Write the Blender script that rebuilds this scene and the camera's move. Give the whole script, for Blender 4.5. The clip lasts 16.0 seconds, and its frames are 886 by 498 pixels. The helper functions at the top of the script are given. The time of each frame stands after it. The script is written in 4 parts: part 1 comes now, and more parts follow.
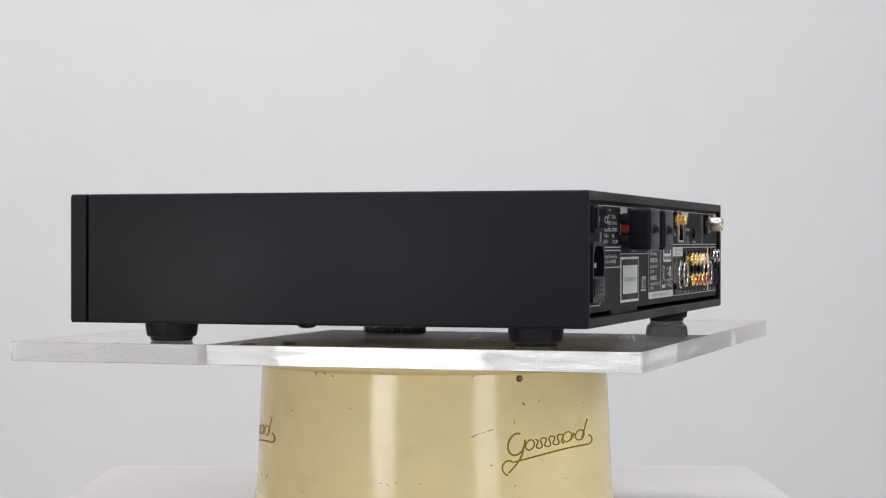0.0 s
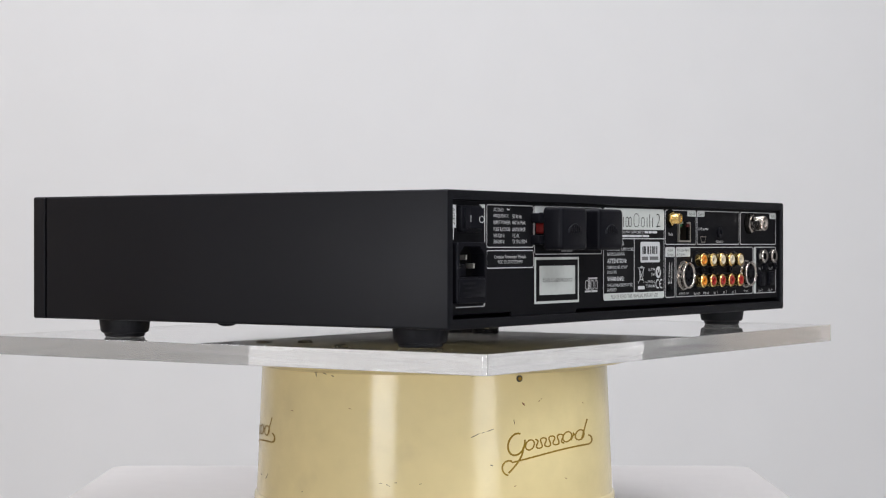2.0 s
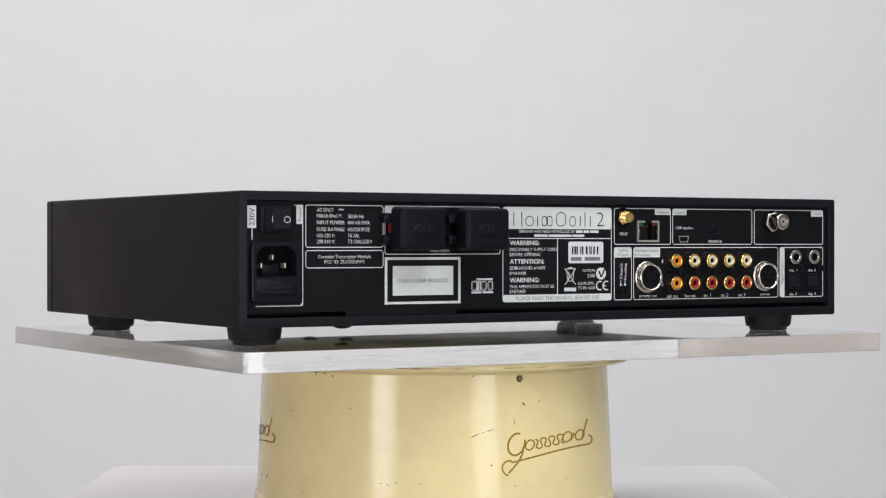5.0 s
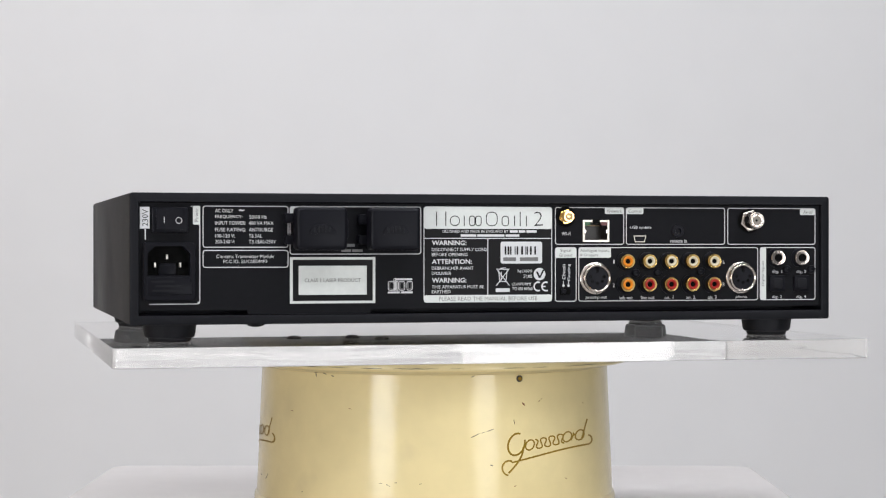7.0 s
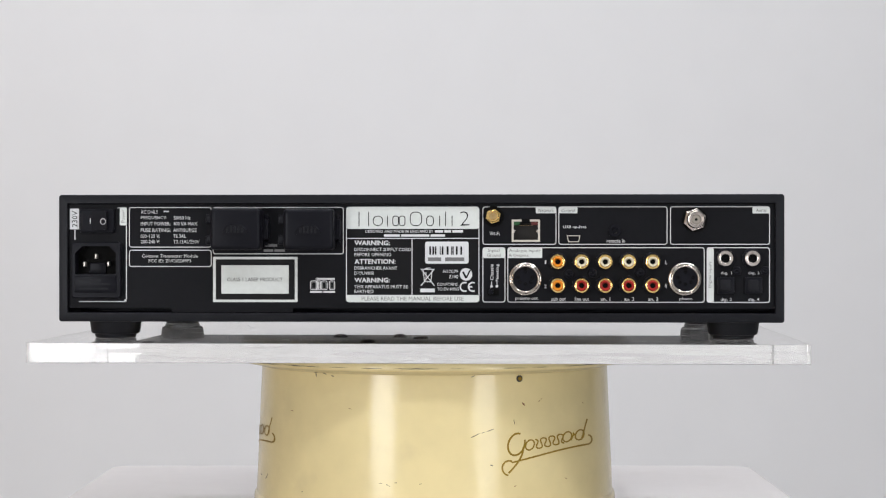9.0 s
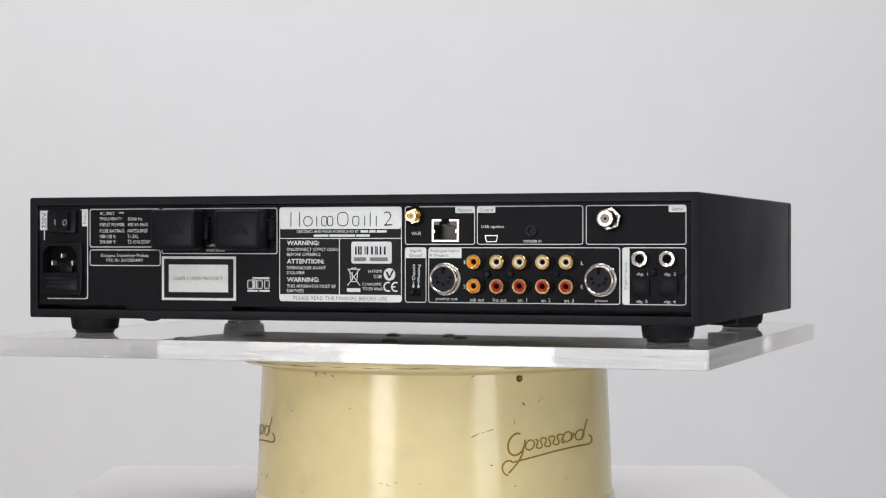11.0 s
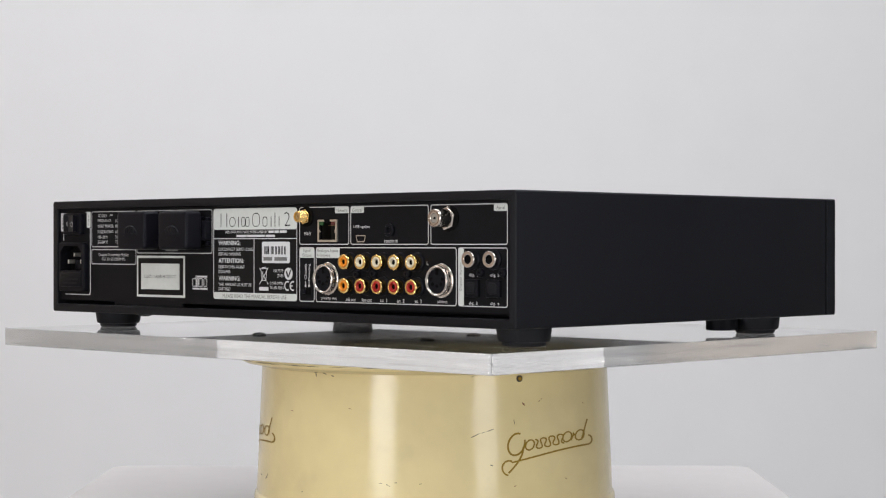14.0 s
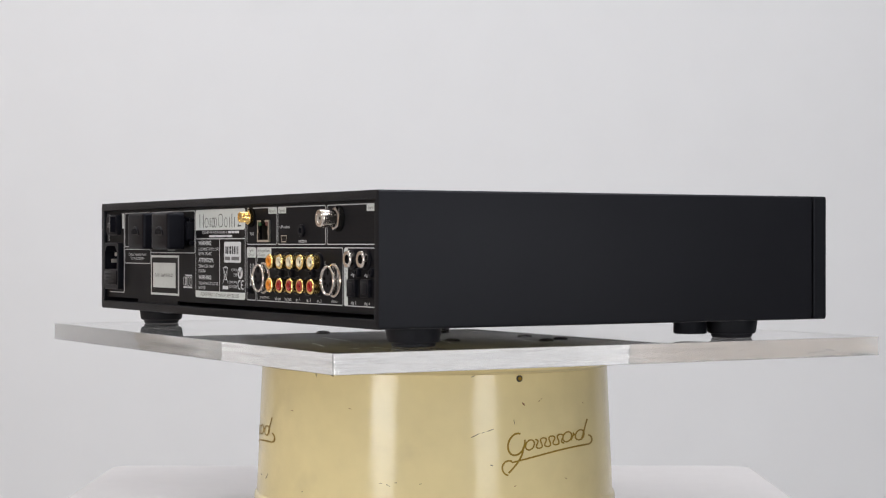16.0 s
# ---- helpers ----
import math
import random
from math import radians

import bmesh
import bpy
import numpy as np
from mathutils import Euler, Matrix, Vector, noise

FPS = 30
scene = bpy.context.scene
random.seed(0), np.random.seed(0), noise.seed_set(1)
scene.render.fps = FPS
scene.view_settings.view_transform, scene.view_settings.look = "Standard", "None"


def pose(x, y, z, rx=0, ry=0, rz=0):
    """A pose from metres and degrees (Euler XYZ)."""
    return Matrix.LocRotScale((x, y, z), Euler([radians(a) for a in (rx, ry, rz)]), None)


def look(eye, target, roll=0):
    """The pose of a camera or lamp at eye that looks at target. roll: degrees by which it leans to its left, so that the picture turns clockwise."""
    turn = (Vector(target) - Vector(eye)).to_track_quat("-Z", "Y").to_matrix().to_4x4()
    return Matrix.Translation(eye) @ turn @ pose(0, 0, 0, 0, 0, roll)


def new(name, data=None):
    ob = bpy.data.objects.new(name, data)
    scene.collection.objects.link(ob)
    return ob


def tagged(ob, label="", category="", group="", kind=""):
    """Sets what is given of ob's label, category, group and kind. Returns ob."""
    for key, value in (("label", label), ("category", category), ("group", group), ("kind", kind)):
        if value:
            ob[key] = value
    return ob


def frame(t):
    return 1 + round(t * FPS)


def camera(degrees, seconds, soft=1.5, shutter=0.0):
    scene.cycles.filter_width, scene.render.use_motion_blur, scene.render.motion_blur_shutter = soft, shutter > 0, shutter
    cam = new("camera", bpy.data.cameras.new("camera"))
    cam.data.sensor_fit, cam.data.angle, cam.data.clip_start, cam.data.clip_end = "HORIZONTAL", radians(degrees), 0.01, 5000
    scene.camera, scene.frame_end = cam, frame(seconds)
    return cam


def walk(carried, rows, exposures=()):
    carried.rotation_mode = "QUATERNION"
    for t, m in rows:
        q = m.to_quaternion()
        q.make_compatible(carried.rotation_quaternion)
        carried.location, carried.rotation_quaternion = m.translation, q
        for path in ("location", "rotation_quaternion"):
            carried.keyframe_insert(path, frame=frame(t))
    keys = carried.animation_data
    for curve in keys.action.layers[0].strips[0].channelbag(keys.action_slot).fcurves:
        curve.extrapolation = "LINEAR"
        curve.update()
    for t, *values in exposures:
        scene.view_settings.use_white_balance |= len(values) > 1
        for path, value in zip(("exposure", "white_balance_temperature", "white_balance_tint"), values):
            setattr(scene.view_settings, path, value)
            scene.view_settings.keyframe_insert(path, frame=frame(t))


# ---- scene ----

# ------------------------------------------------------------------ camera
cam = camera(25.84, 16.0, soft=1.2)
EYE = (0.0, -1.3048, 0.0581)
STAND = look(EYE, (0.0, 0.0, 0.05502))
walk(cam, [(0.0, STAND), (16.0, STAND)], exposures=[(0.0, 0.045, 6370, 10), (16.0, 0.045, 6370, 10)])

# ------------------------------------------------------------------ light
world = bpy.data.worlds.new("room_air")
scene.world = world
world.use_nodes = True
world.node_tree.nodes["Background"].inputs[0].default_value = (0.8, 0.85, 1.0, 1)
world.node_tree.nodes["Background"].inputs[1].default_value = 0.02


def area_lamp(name, eye, target, width, height, watts, colour=(1, 1, 1)):
    d = bpy.data.lights.new(name, "AREA")
    d.shape, d.size, d.size_y, d.energy, d.color = "RECTANGLE", width, height, watts, colour
    ob = new(name, d)
    ob.matrix_world = look(eye, target)
    return ob


# two tall soft boxes either side of the camera, two strips across the ceiling in front, one along its side and one
# added fill panel over the back
area_lamp("softbox_lamp", (-0.90, -1.46, 0.03), (0, 0, 0.0), 0.43, 0.48, 6.8, (1, 0.98, 0.96))
area_lamp("softbox_lamp", (0.90, -1.46, 0.03), (0, 0, 0.0), 0.43, 0.48, 4.6, (1, 0.98, 0.96))
area_lamp("unseen_overhead_lamp", (-0.1, -1.42, 1.56), (-0.1, -1.42, 0), 2.0, 0.09, 12.5, (0.97, 0.98, 1))
area_lamp("unseen_overhead_lamp", (0.0, -0.82, 1.56), (0.0, -0.82, 0), 2.0, 0.09, 9, (0.97, 0.98, 1))
area_lamp("unseen_overhead_lamp", (1.0, -0.75, 1.56), (1.0, -0.75, 0), 0.12, 1.4, 15, (0.97, 0.98, 1))
# unseen fill panel, added only to brighten the back wall
area_lamp("unseen_overhead_lamp", (-0.55, 0.50, 1.56), (-0.55, 0.50, 0), 2.2, 0.50, 19.5, (0.97, 0.98, 1))


# ------------------------------------------------------------------ materials
def material(name, base, rough=0.5, metal=0.0, vary=0.1, scale=40.0, bump=0.0, bump_scale=400.0,
             coat=0.0, spec=0.5, rough_vary=0.06, tint=(1, 1, 1)):
    """A surface with variation of colour and gloss at two scales, and fine relief."""
    m = bpy.data.materials.new(name)
    m.use_nodes = True
    n, l = m.node_tree.nodes, m.node_tree.links
    b = n["Principled BSDF"]
    b.inputs["Roughness"].default_value = rough
    b.inputs["Metallic"].default_value = metal
    b.inputs["Specular IOR Level"].default_value = spec
    b.inputs["Specular Tint"].default_value = (*tint, 1)
    b.inputs["Coat Weight"].default_value = coat
    b.inputs["Coat Roughness"].default_value = 0.07
    co = n.new("ShaderNodeTexCoord")
    big, fine = n.new("ShaderNodeTexNoise"), n.new("ShaderNodeTexNoise")
    big.inputs["Scale"].default_value, fine.inputs["Scale"].default_value = scale * 0.2, scale * 6
    big.inputs["Detail"].default_value, fine.inputs["Detail"].default_value = 5, 2
    l.new(co.outputs["Object"], big.inputs["Vector"])
    l.new(co.outputs["Object"], fine.inputs["Vector"])
    add = n.new("ShaderNodeMath")
    add.operation = "ADD"
    l.new(big.outputs["Fac"], add.inputs[0])
    l.new(fine.outputs["Fac"], add.inputs[1])
    ramp = n.new("ShaderNodeMapRange")
    ramp.inputs["From Min"].default_value, ramp.inputs["From Max"].default_value = 0.6, 1.4
    ramp.inputs["To Min"].default_value, ramp.inputs["To Max"].default_value = 1 - vary, 1 + vary
    l.new(add.outputs[0], ramp.inputs["Value"])
    mul = n.new("ShaderNodeVectorMath")
    mul.operation = "SCALE"
    mul.inputs[0].default_value = base
    l.new(ramp.outputs["Result"], mul.inputs["Scale"])
    l.new(mul.outputs[0], b.inputs["Base Color"])
    rr = n.new("ShaderNodeMapRange")
    rr.inputs["From Min"].default_value, rr.inputs["From Max"].default_value = 0.3, 0.7
    rr.inputs["To Min"].default_value, rr.inputs["To Max"].default_value = max(rough - rough_vary, 0.02), rough + rough_vary
    l.new(big.outputs["Fac"], rr.inputs["Value"])
    l.new(rr.outputs["Result"], b.inputs["Roughness"])
    if bump:
        rel = n.new("ShaderNodeTexNoise")
        rel.inputs["Scale"].default_value = bump_scale
        l.new(co.outputs["Object"], rel.inputs["Vector"])
        bp = n.new("ShaderNodeBump")
        bp.inputs["Strength"].default_value, bp.inputs["Distance"].default_value = bump, 0.001
        l.new(rel.outputs["Fac"], bp.inputs["Height"])
        l.new(bp.outputs["Normal"], b.inputs["Normal"])
        l.new(bp.outputs["Normal"], b.inputs["Coat Normal"])
    return m




def enamel(name):
    """Glossy stoved enamel: slow ripples and orange peel under a clear coat, faint grey stains."""
    m = material(name, (0.66, 0.555, 0.295), 0.32, vary=0.05, scale=12, coat=0.62, spec=0.10)
    n, l = m.node_tree.nodes, m.node_tree.links
    b = n["Principled BSDF"]
    b.inputs["Coat Roughness"].default_value = 0.075
    co = next(k for k in n if k.type == "TEX_COORD")
    last = None
    for size, dist, det in (((80, 80, 170), 0.00018, 2), ((240, 240, 520), 0.00019, 1)):
        mp, no, bp = n.new("ShaderNodeMapping"), n.new("ShaderNodeTexNoise"), n.new("ShaderNodeBump")
        mp.inputs["Scale"].default_value = size
        no.inputs["Scale"].default_value, no.inputs["Detail"].default_value = 1.0, det
        bp.inputs["Strength"].default_value, bp.inputs["Distance"].default_value = 1.0, dist
        l.new(co.outputs["Object"], mp.inputs["Vector"])
        l.new(mp.outputs["Vector"], no.inputs["Vector"])
        l.new(no.outputs["Fac"], bp.inputs["Height"])
        if last:
            l.new(last.outputs["Normal"], bp.inputs["Normal"])
        last = bp
    l.new(last.outputs["Normal"], b.inputs["Coat Normal"])
    # old stains of no fixed edge
    src = b.inputs["Base Color"].links[0].from_socket
    st, rr, mx = n.new("ShaderNodeTexNoise"), n.new("ShaderNodeMapRange"), n.new("ShaderNodeMix")
    st.inputs["Scale"].default_value, st.inputs["Detail"].default_value = 26, 7
    l.new(co.outputs["Object"], st.inputs["Vector"])
    rr.inputs["From Min"].default_value, rr.inputs["From Max"].default_value = 0.60, 0.80
    rr.inputs["To Min"].default_value, rr.inputs["To Max"].default_value = 0.0, 0.30
    l.new(st.outputs["Fac"], rr.inputs["Value"])
    mx.data_type = "RGBA"
    l.new(rr.outputs["Result"], mx.inputs["Factor"])
    l.new(src, mx.inputs["A"])
    mx.inputs["B"].default_value = (0.36, 0.29, 0.19, 1)
    l.new(mx.outputs["Result"], b.inputs["Base Color"])
    return m


COOL = (0.91, 0.94, 1.0)
CASE = material("satin_black_paint", (0.0060, 0.0061, 0.0080), 0.47, vary=0.08, scale=60, bump=0.10, bump_scale=2600, spec=0.20, tint=COOL)
PANEL = material("black_panel_paint", (0.0066, 0.0066, 0.0080), 0.50, vary=0.12, scale=50, bump=0.05, bump_scale=2600, spec=0.10, tint=COOL)
# near-black: for black parts, and for shade painted into holes, slots and the groove
DARK = material("black_and_recess_shade", (0.002, 0.002, 0.002), 0.7, vary=0.1, spec=0.1)
RUBBER = material("black_rubber", (0.006, 0.006, 0.0078), 0.55, vary=0.15, scale=90, bump=0.1, bump_scale=1500, spec=0.22, tint=COOL)
PLASTIC = material("black_plastic", (0.0072, 0.0072, 0.0098), 0.36, vary=0.12, scale=90, bump=0.06, bump_scale=2200, spec=0.10, tint=COOL)
INK = material("white_print", (0.64, 0.64, 0.65), 0.6, vary=0.06, scale=200)
STICKER = material("white_sticker", (0.65, 0.66, 0.675), 0.5, vary=0.03, scale=80)
SILVERFOIL = material("pale_label_foil", (0.65, 0.68, 0.66), 0.34, vary=0.06, scale=60)
GREYINK = material("grey_print", (0.16, 0.16, 0.16), 0.6, vary=0.05, scale=200)
BLACKINK = material("black_print", (0.006, 0.006, 0.007), 0.45, spec=0.14, vary=0.05, scale=200)
CHROME = material("satin_chrome", (0.66, 0.62, 0.55), 0.42, metal=1.0, vary=0.05, scale=200)
NICKEL = material("nickel", (0.60, 0.55, 0.505), 0.11, metal=1.0, vary=0.08, scale=200, bump=0.14, bump_scale=900)
BLADE = material("satin_nickel", (0.80, 0.77, 0.72), 0.5, metal=1.0, vary=0.05, scale=200)
GOLD = material("gold_plating", (0.90, 0.64, 0.24), 0.13, metal=1.0, vary=0.06, scale=200, bump=0.15, bump_scale=900)
BRASSY = material("dull_brass", (0.45, 0.32, 0.15), 0.4, metal=0.6, vary=0.06)
TAN = material("grey_tan_plastic", (0.30, 0.27, 0.23), 0.45, vary=0.06)
CREAMIN = material("white_plastic", (0.74, 0.665, 0.49), 0.35, vary=0.04)
REDIN = material("red_plastic", (0.38, 0.016, 0.010), 0.32, vary=0.06)
ORANGEIN = material("orange_plastic", (0.80, 0.27, 0.012), 0.32, vary=0.06)
COLLAR = material("socket_red", (0.20, 0.008, 0.007), 0.4, vary=0.06)
DIMRED = material("dark_red_plastic", (0.09, 0.012, 0.01), 0.35, vary=0.06)
SHELL = material("brown_black_plastic", (0.020, 0.016, 0.012), 0.45, vary=0.1, scale=90)
GREENIN = material("green_plastic", (0.012, 0.075, 0.02), 0.35, vary=0.06)
ENAMEL = enamel("cream_enamel")
SCRIPT = material("bronze_script_paint", (0.25, 0.155, 0.016), 0.45, spec=0.2, vary=0.15, scale=100)
CHIP = material("bare_dark_steel", (0.035, 0.028, 0.022), 0.5, vary=0.3, scale=200)
RUST = material("rust_brown", (0.17, 0.05, 0.02), 0.7, vary=0.3, scale=200)
WALL = material("off_white_wall_paint", (0.80, 0.80, 0.81), 0.75, vary=0.012, scale=2.5, bump=0.03, bump_scale=60)
TABLE = material("white_laminate", (0.56, 0.535, 0.53), 0.5, vary=0.03, scale=10)
SIDE = material("soft_white_wall_paint", (0.78, 0.78, 0.79), 0.8, vary=0.03, scale=2.5, bump=0.03, bump_scale=60)
# dark only to dim what the case's right side reflects
DIMWALL = material("unseen_dark_wall", (0.20, 0.20, 0.205), 0.8, vary=0.02, scale=2.5, bump=0.03, bump_scale=60)
TANWALL = material("tan_wall_paint", (0.58, 0.47, 0.375), 0.8, vary=0.03, scale=2.5, bump=0.03, bump_scale=60)
FLOORING = material("grey_floor", (0.45, 0.44, 0.43), 0.5, vary=0.08, scale=6)


def acrylic(name, low, high, scale, clear=1.0):
    m = bpy.data.materials.new(name)
    m.use_nodes = True
    n, l = m.node_tree.nodes, m.node_tree.links
    b = n["Principled BSDF"]
    b.inputs["Base Color"].default_value = (0.99, 0.985, 0.975, 1) if clear == 1 else (1.0, 0.995, 0.982, 1)
    b.inputs["Transmission Weight"].default_value = clear
    b.inputs["IOR"].default_value = 1.49
    co, no, rr = n.new("ShaderNodeTexCoord"), n.new("ShaderNodeTexNoise"), n.new("ShaderNodeMapRange")
    no.inputs["Scale"].default_value, no.inputs["Detail"].default_value = scale, 6
    l.new(co.outputs["Object"], no.inputs["Vector"])
    rr.inputs["From Min"].default_value, rr.inputs["From Max"].default_value = 0.45, 0.8
    rr.inputs["To Min"].default_value, rr.inputs["To Max"].default_value = low, high
    l.new(no.outputs["Fac"], rr.inputs["Value"])
    l.new(rr.outputs["Result"], b.inputs["Roughness"])
    if clear < 1:
        # saw and polishing lines that run along the edge
        mp, st, bp = n.new("ShaderNodeMapping"), n.new("ShaderNodeTexNoise"), n.new("ShaderNodeBump")
        mp.inputs["Scale"].default_value = (9, 9, 150)
        st.inputs["Scale"].default_value, st.inputs["Detail"].default_value = 1.0, 1
        bp.inputs["Strength"].default_value, bp.inputs["Distance"].default_value = 0.6, 0.0010
        l.new(co.outputs["Object"], mp.inputs["Vector"])
        l.new(mp.outputs["Vector"], st.inputs["Vector"])
        l.new(st.outputs["Fac"], bp.inputs["Height"])
        l.new(bp.outputs["Normal"], b.inputs["Normal"])
    return m


ACRYLIC = acrylic("clear_acrylic", 0.01, 0.06, 14)
SAWN = acrylic("satin_acrylic_edge", 0.03, 0.11, 30, 0.80)


# ------------------------------------------------------------------ mesh tools
def part(name, bm, mat, parent=None, label="", smooth=None):
    me = bpy.data.meshes.new(name)
    bmesh.ops.recalc_face_normals(bm, faces=bm.faces)
    if smooth:
        for f in bm.faces:
            f.smooth = True
        for e in bm.edges:
            e.smooth = len(e.link_faces) == 2 and e.calc_face_angle(0) < radians(smooth)
    bm.to_mesh(me)
    bm.free()
    me.materials.append(mat)
    ob = new(name, me)
    if parent:
        ob.parent = parent
    if label:
        tagged(ob, label)
    return ob


def thing(name, place, label, category, group="", kind=""):
    ob = new(name)
    ob.matrix_world = Matrix.Translation(place)
    ob.empty_display_size = 0.05
    return tagged(ob, label, category, group, kind)


def loft(bm, loops, cap_first=True, cap_last=True, closed=True):
    """Skin over loops of equally many points."""
    rows = [[bm.verts.new(p) for p in lp] for lp in loops]
    n = len(rows[0])
    for a, b in zip(rows, rows[1:]):
        for i in range(n if closed else n - 1):
            j = (i + 1) % n
            bm.faces.new((a[i], a[j], b[j], b[i]))
    if cap_first:
        bm.faces.new(rows[0])
    if cap_last:
        bm.faces.new(rows[-1])
    return bm


def rounded(x0, x1, z0, z1, r, seg=4):
    """A rounded rectangle, as pairs."""
    pts = []
    for cx, cz, a in ((x1 - r, z1 - r, 0), (x0 + r, z1 - r, 90), (x0 + r, z0 + r, 180), (x1 - r, z0 + r, 270)):
        for k in range(seg + 1):
            t = radians(a + 90 * k / seg)
            pts.append((cx + r * math.cos(t), cz + r * math.sin(t)))
    return pts


def slab_y(bm, x0, x1, z0, z1, y_front, y_back, r=0.0005, bevel=0.0003, seg=3):
    """A block with rounded corners and softened front edge that faces -y."""
    def lp(inset, y):
        rr = max(r - inset, 0.00005)
        return [(x, y, z) for x, z in rounded(x0 + inset, x1 - inset, z0 + inset, z1 - inset, rr, seg)]
    return loft(bm, [lp(bevel, y_front), lp(bevel * 0.3, y_front + bevel * 0.3), lp(0, y_front + bevel), lp(0, y_back)])


def slab_z(bm, x0, x1, y0, y1, z0, z1, r=0.003, bevel=0.0005, seg=5):
    def lp(inset, z):
        return [(x, y, z) for x, y in rounded(x0 + inset, x1 - inset, y0 + inset, y1 - inset, max(r - inset, 0.0001), seg)]
    return loft(bm, [lp(bevel, z0), lp(0, z0 + bevel), lp(0, z1 - bevel), lp(bevel, z1)])


def flat(bm, x0, x1, z0, z1, y, r=0.0, seg=4, depth=0.00012):
    """A printed or stuck-on patch."""
    if r <= 0:
        r = 0.00003
    return loft(bm, [[(x, y - depth, z) for x, z in rounded(x0, x1, z0, z1, r, seg)],
                     [(x, y, z) for x, z in rounded(x0, x1, z0, z1, r, seg)]])


def outline(bm, x0, x1, z0, z1, y, r, w, seg=5, depth=0.00012):
    a = rounded(x0, x1, z0, z1, r, seg)
    b = rounded(x0 + w, x1 - w, z0 + w, z1 - w, max(r - w, 0.0001), seg)
    n = len(a)
    va = [bm.verts.new((x, y - depth, z)) for x, z in a]
    vb = [bm.verts.new((x, y - depth, z)) for x, z in b]
    for i in range(n):
        j = (i + 1) % n
        bm.faces.new((va[i], va[j], vb[j], vb[i]))
    return bm


def lathe_y(bm, x, z, profile, seg=28, hexagon=False):
    """profile: (radius, y), turned about the axis along y through x, z."""
    n = 6 if hexagon else seg
    loops = [[(x + r * math.cos(2 * math.pi * k / n + 0.3), y, z + r * math.sin(2 * math.pi * k / n + 0.3)) for k in range(n)]
             for r, y in profile]
    return loft(bm, loops)


def lathe_z(bm, x, y, profile, seg=40):
    loops = [[(x + r * math.cos(2 * math.pi * k / seg), y + r * math.sin(2 * math.pi * k / seg), z) for k in range(seg)]
             for r, z in profile]
    return loft(bm, loops)


# ------------------------------------------------------------------ the room
def slab(name, x0, x1, y0, y1, z0, z1, mat, label, category):
    bm = bmesh.new()
    bmesh.ops.create_cube(bm, size=1, matrix=Matrix.LocRotScale(
        ((x0 + x1) / 2, (y0 + y1) / 2, (z0 + z1) / 2), None, (x1 - x0, y1 - y0, z1 - z0)))
    return tagged(part(name, bm, mat), label, category, kind="structure")


RX, RY0, RY1, RZ0, RZ1 = 2.0, -2.4, 1.55, -0.92, 1.62
slab("floor", -RX - 0.1, RX + 0.1, RY0 - 0.1, RY1 + 0.1, RZ0 - 0.1, RZ0, FLOORING, "plain grey studio floor", "floor")
slab("ceiling", -RX - 0.1, RX + 0.1, RY0 - 0.1, RY1 + 0.1, RZ1, RZ1 + 0.1, WALL, "plain white studio ceiling", "ceiling")
slab("wall_north", -RX, RX, RY1, RY1 + 0.1, RZ0, RZ1, WALL, "smooth off-white painted studio wall", "wall")
slab("wall_south", -RX, RX, RY0 - 0.1, RY0, RZ0, RZ1, SIDE, "smooth soft white painted studio wall", "wall")
slab("wall_west", -RX - 0.1, -RX, RY0 - 0.1, RY1 + 0.1, RZ0, RZ1, TANWALL, "smooth tan painted studio wall", "wall")
# unseen wall, its dark grey added to keep right-hand reflections dim
slab("wall_east", RX, RX + 0.1, RY0 - 0.1, RY1 + 0.1, RZ0, RZ1, DIMWALL, "unseen dark grey wall that dims right-side reflections", "wall")

# ------------------------------------------------------------------ table
TABLE_Z = -0.130


def build_table():
    t = thing("table", (-0.01, 0.03, RZ0), "small white laminate table with soft rounded edges", "table")
    bm = bmesh.new()
    h = TABLE_Z - RZ0
    loops = []
    for inset, z in ((0.010, h - 0.04), (0.0, h - 0.030), (0.0, h - 0.009), (0.0012, h - 0.0045), (0.0045, h - 0.0012), (0.010, h)):
        loops.append([(x, y, z) for x, y in rounded(-0.275 + inset, 0.275 - inset, -0.305 + inset, 0.317 - inset, 0.012, 6)])
    part("tabletop", loft(bm, loops), TABLE, t, smooth=40)
    for sx in (-1, 1):
        for sy in (-1, 1):
            bm = bmesh.new()
            lathe_z(bm, sx * 0.23, sy * 0.26, [(0.016, 0), (0.018, 0.01), (0.022, h - 0.041), (0.022, h - 0.0395)], 16)
            part("leg", bm, TABLE, t, smooth=40)
    return t


build_table()

# ------------------------------------------------------------------ drum
AXIS = (-0.005, 0.0, 0.0)
DRUM_X, DRUM_TOP = -0.0056, -0.0175


def drum_radius(z):
    return 0.1160 + (0.1197 - 0.1160) * (z + 0.022) / (-0.107 + 0.022)


def on_drum(u, v, lift=0.0002):
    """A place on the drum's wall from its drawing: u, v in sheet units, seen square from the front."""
    z, depth, x = -0.05, 1.19, 0.0
    for _ in range(12):
        x = (u - 784) / 3418 * depth
        r = drum_radius(z) + lift
        dx = max(min(x - DRUM_X, r * 0.999), -r * 0.999)
        depth = 1.3048 - math.sqrt(r * r - dx * dx)
        z = 0.0581 - (v - 433) / 3418 * depth
    return x - DRUM_X, depth - 1.3048, z


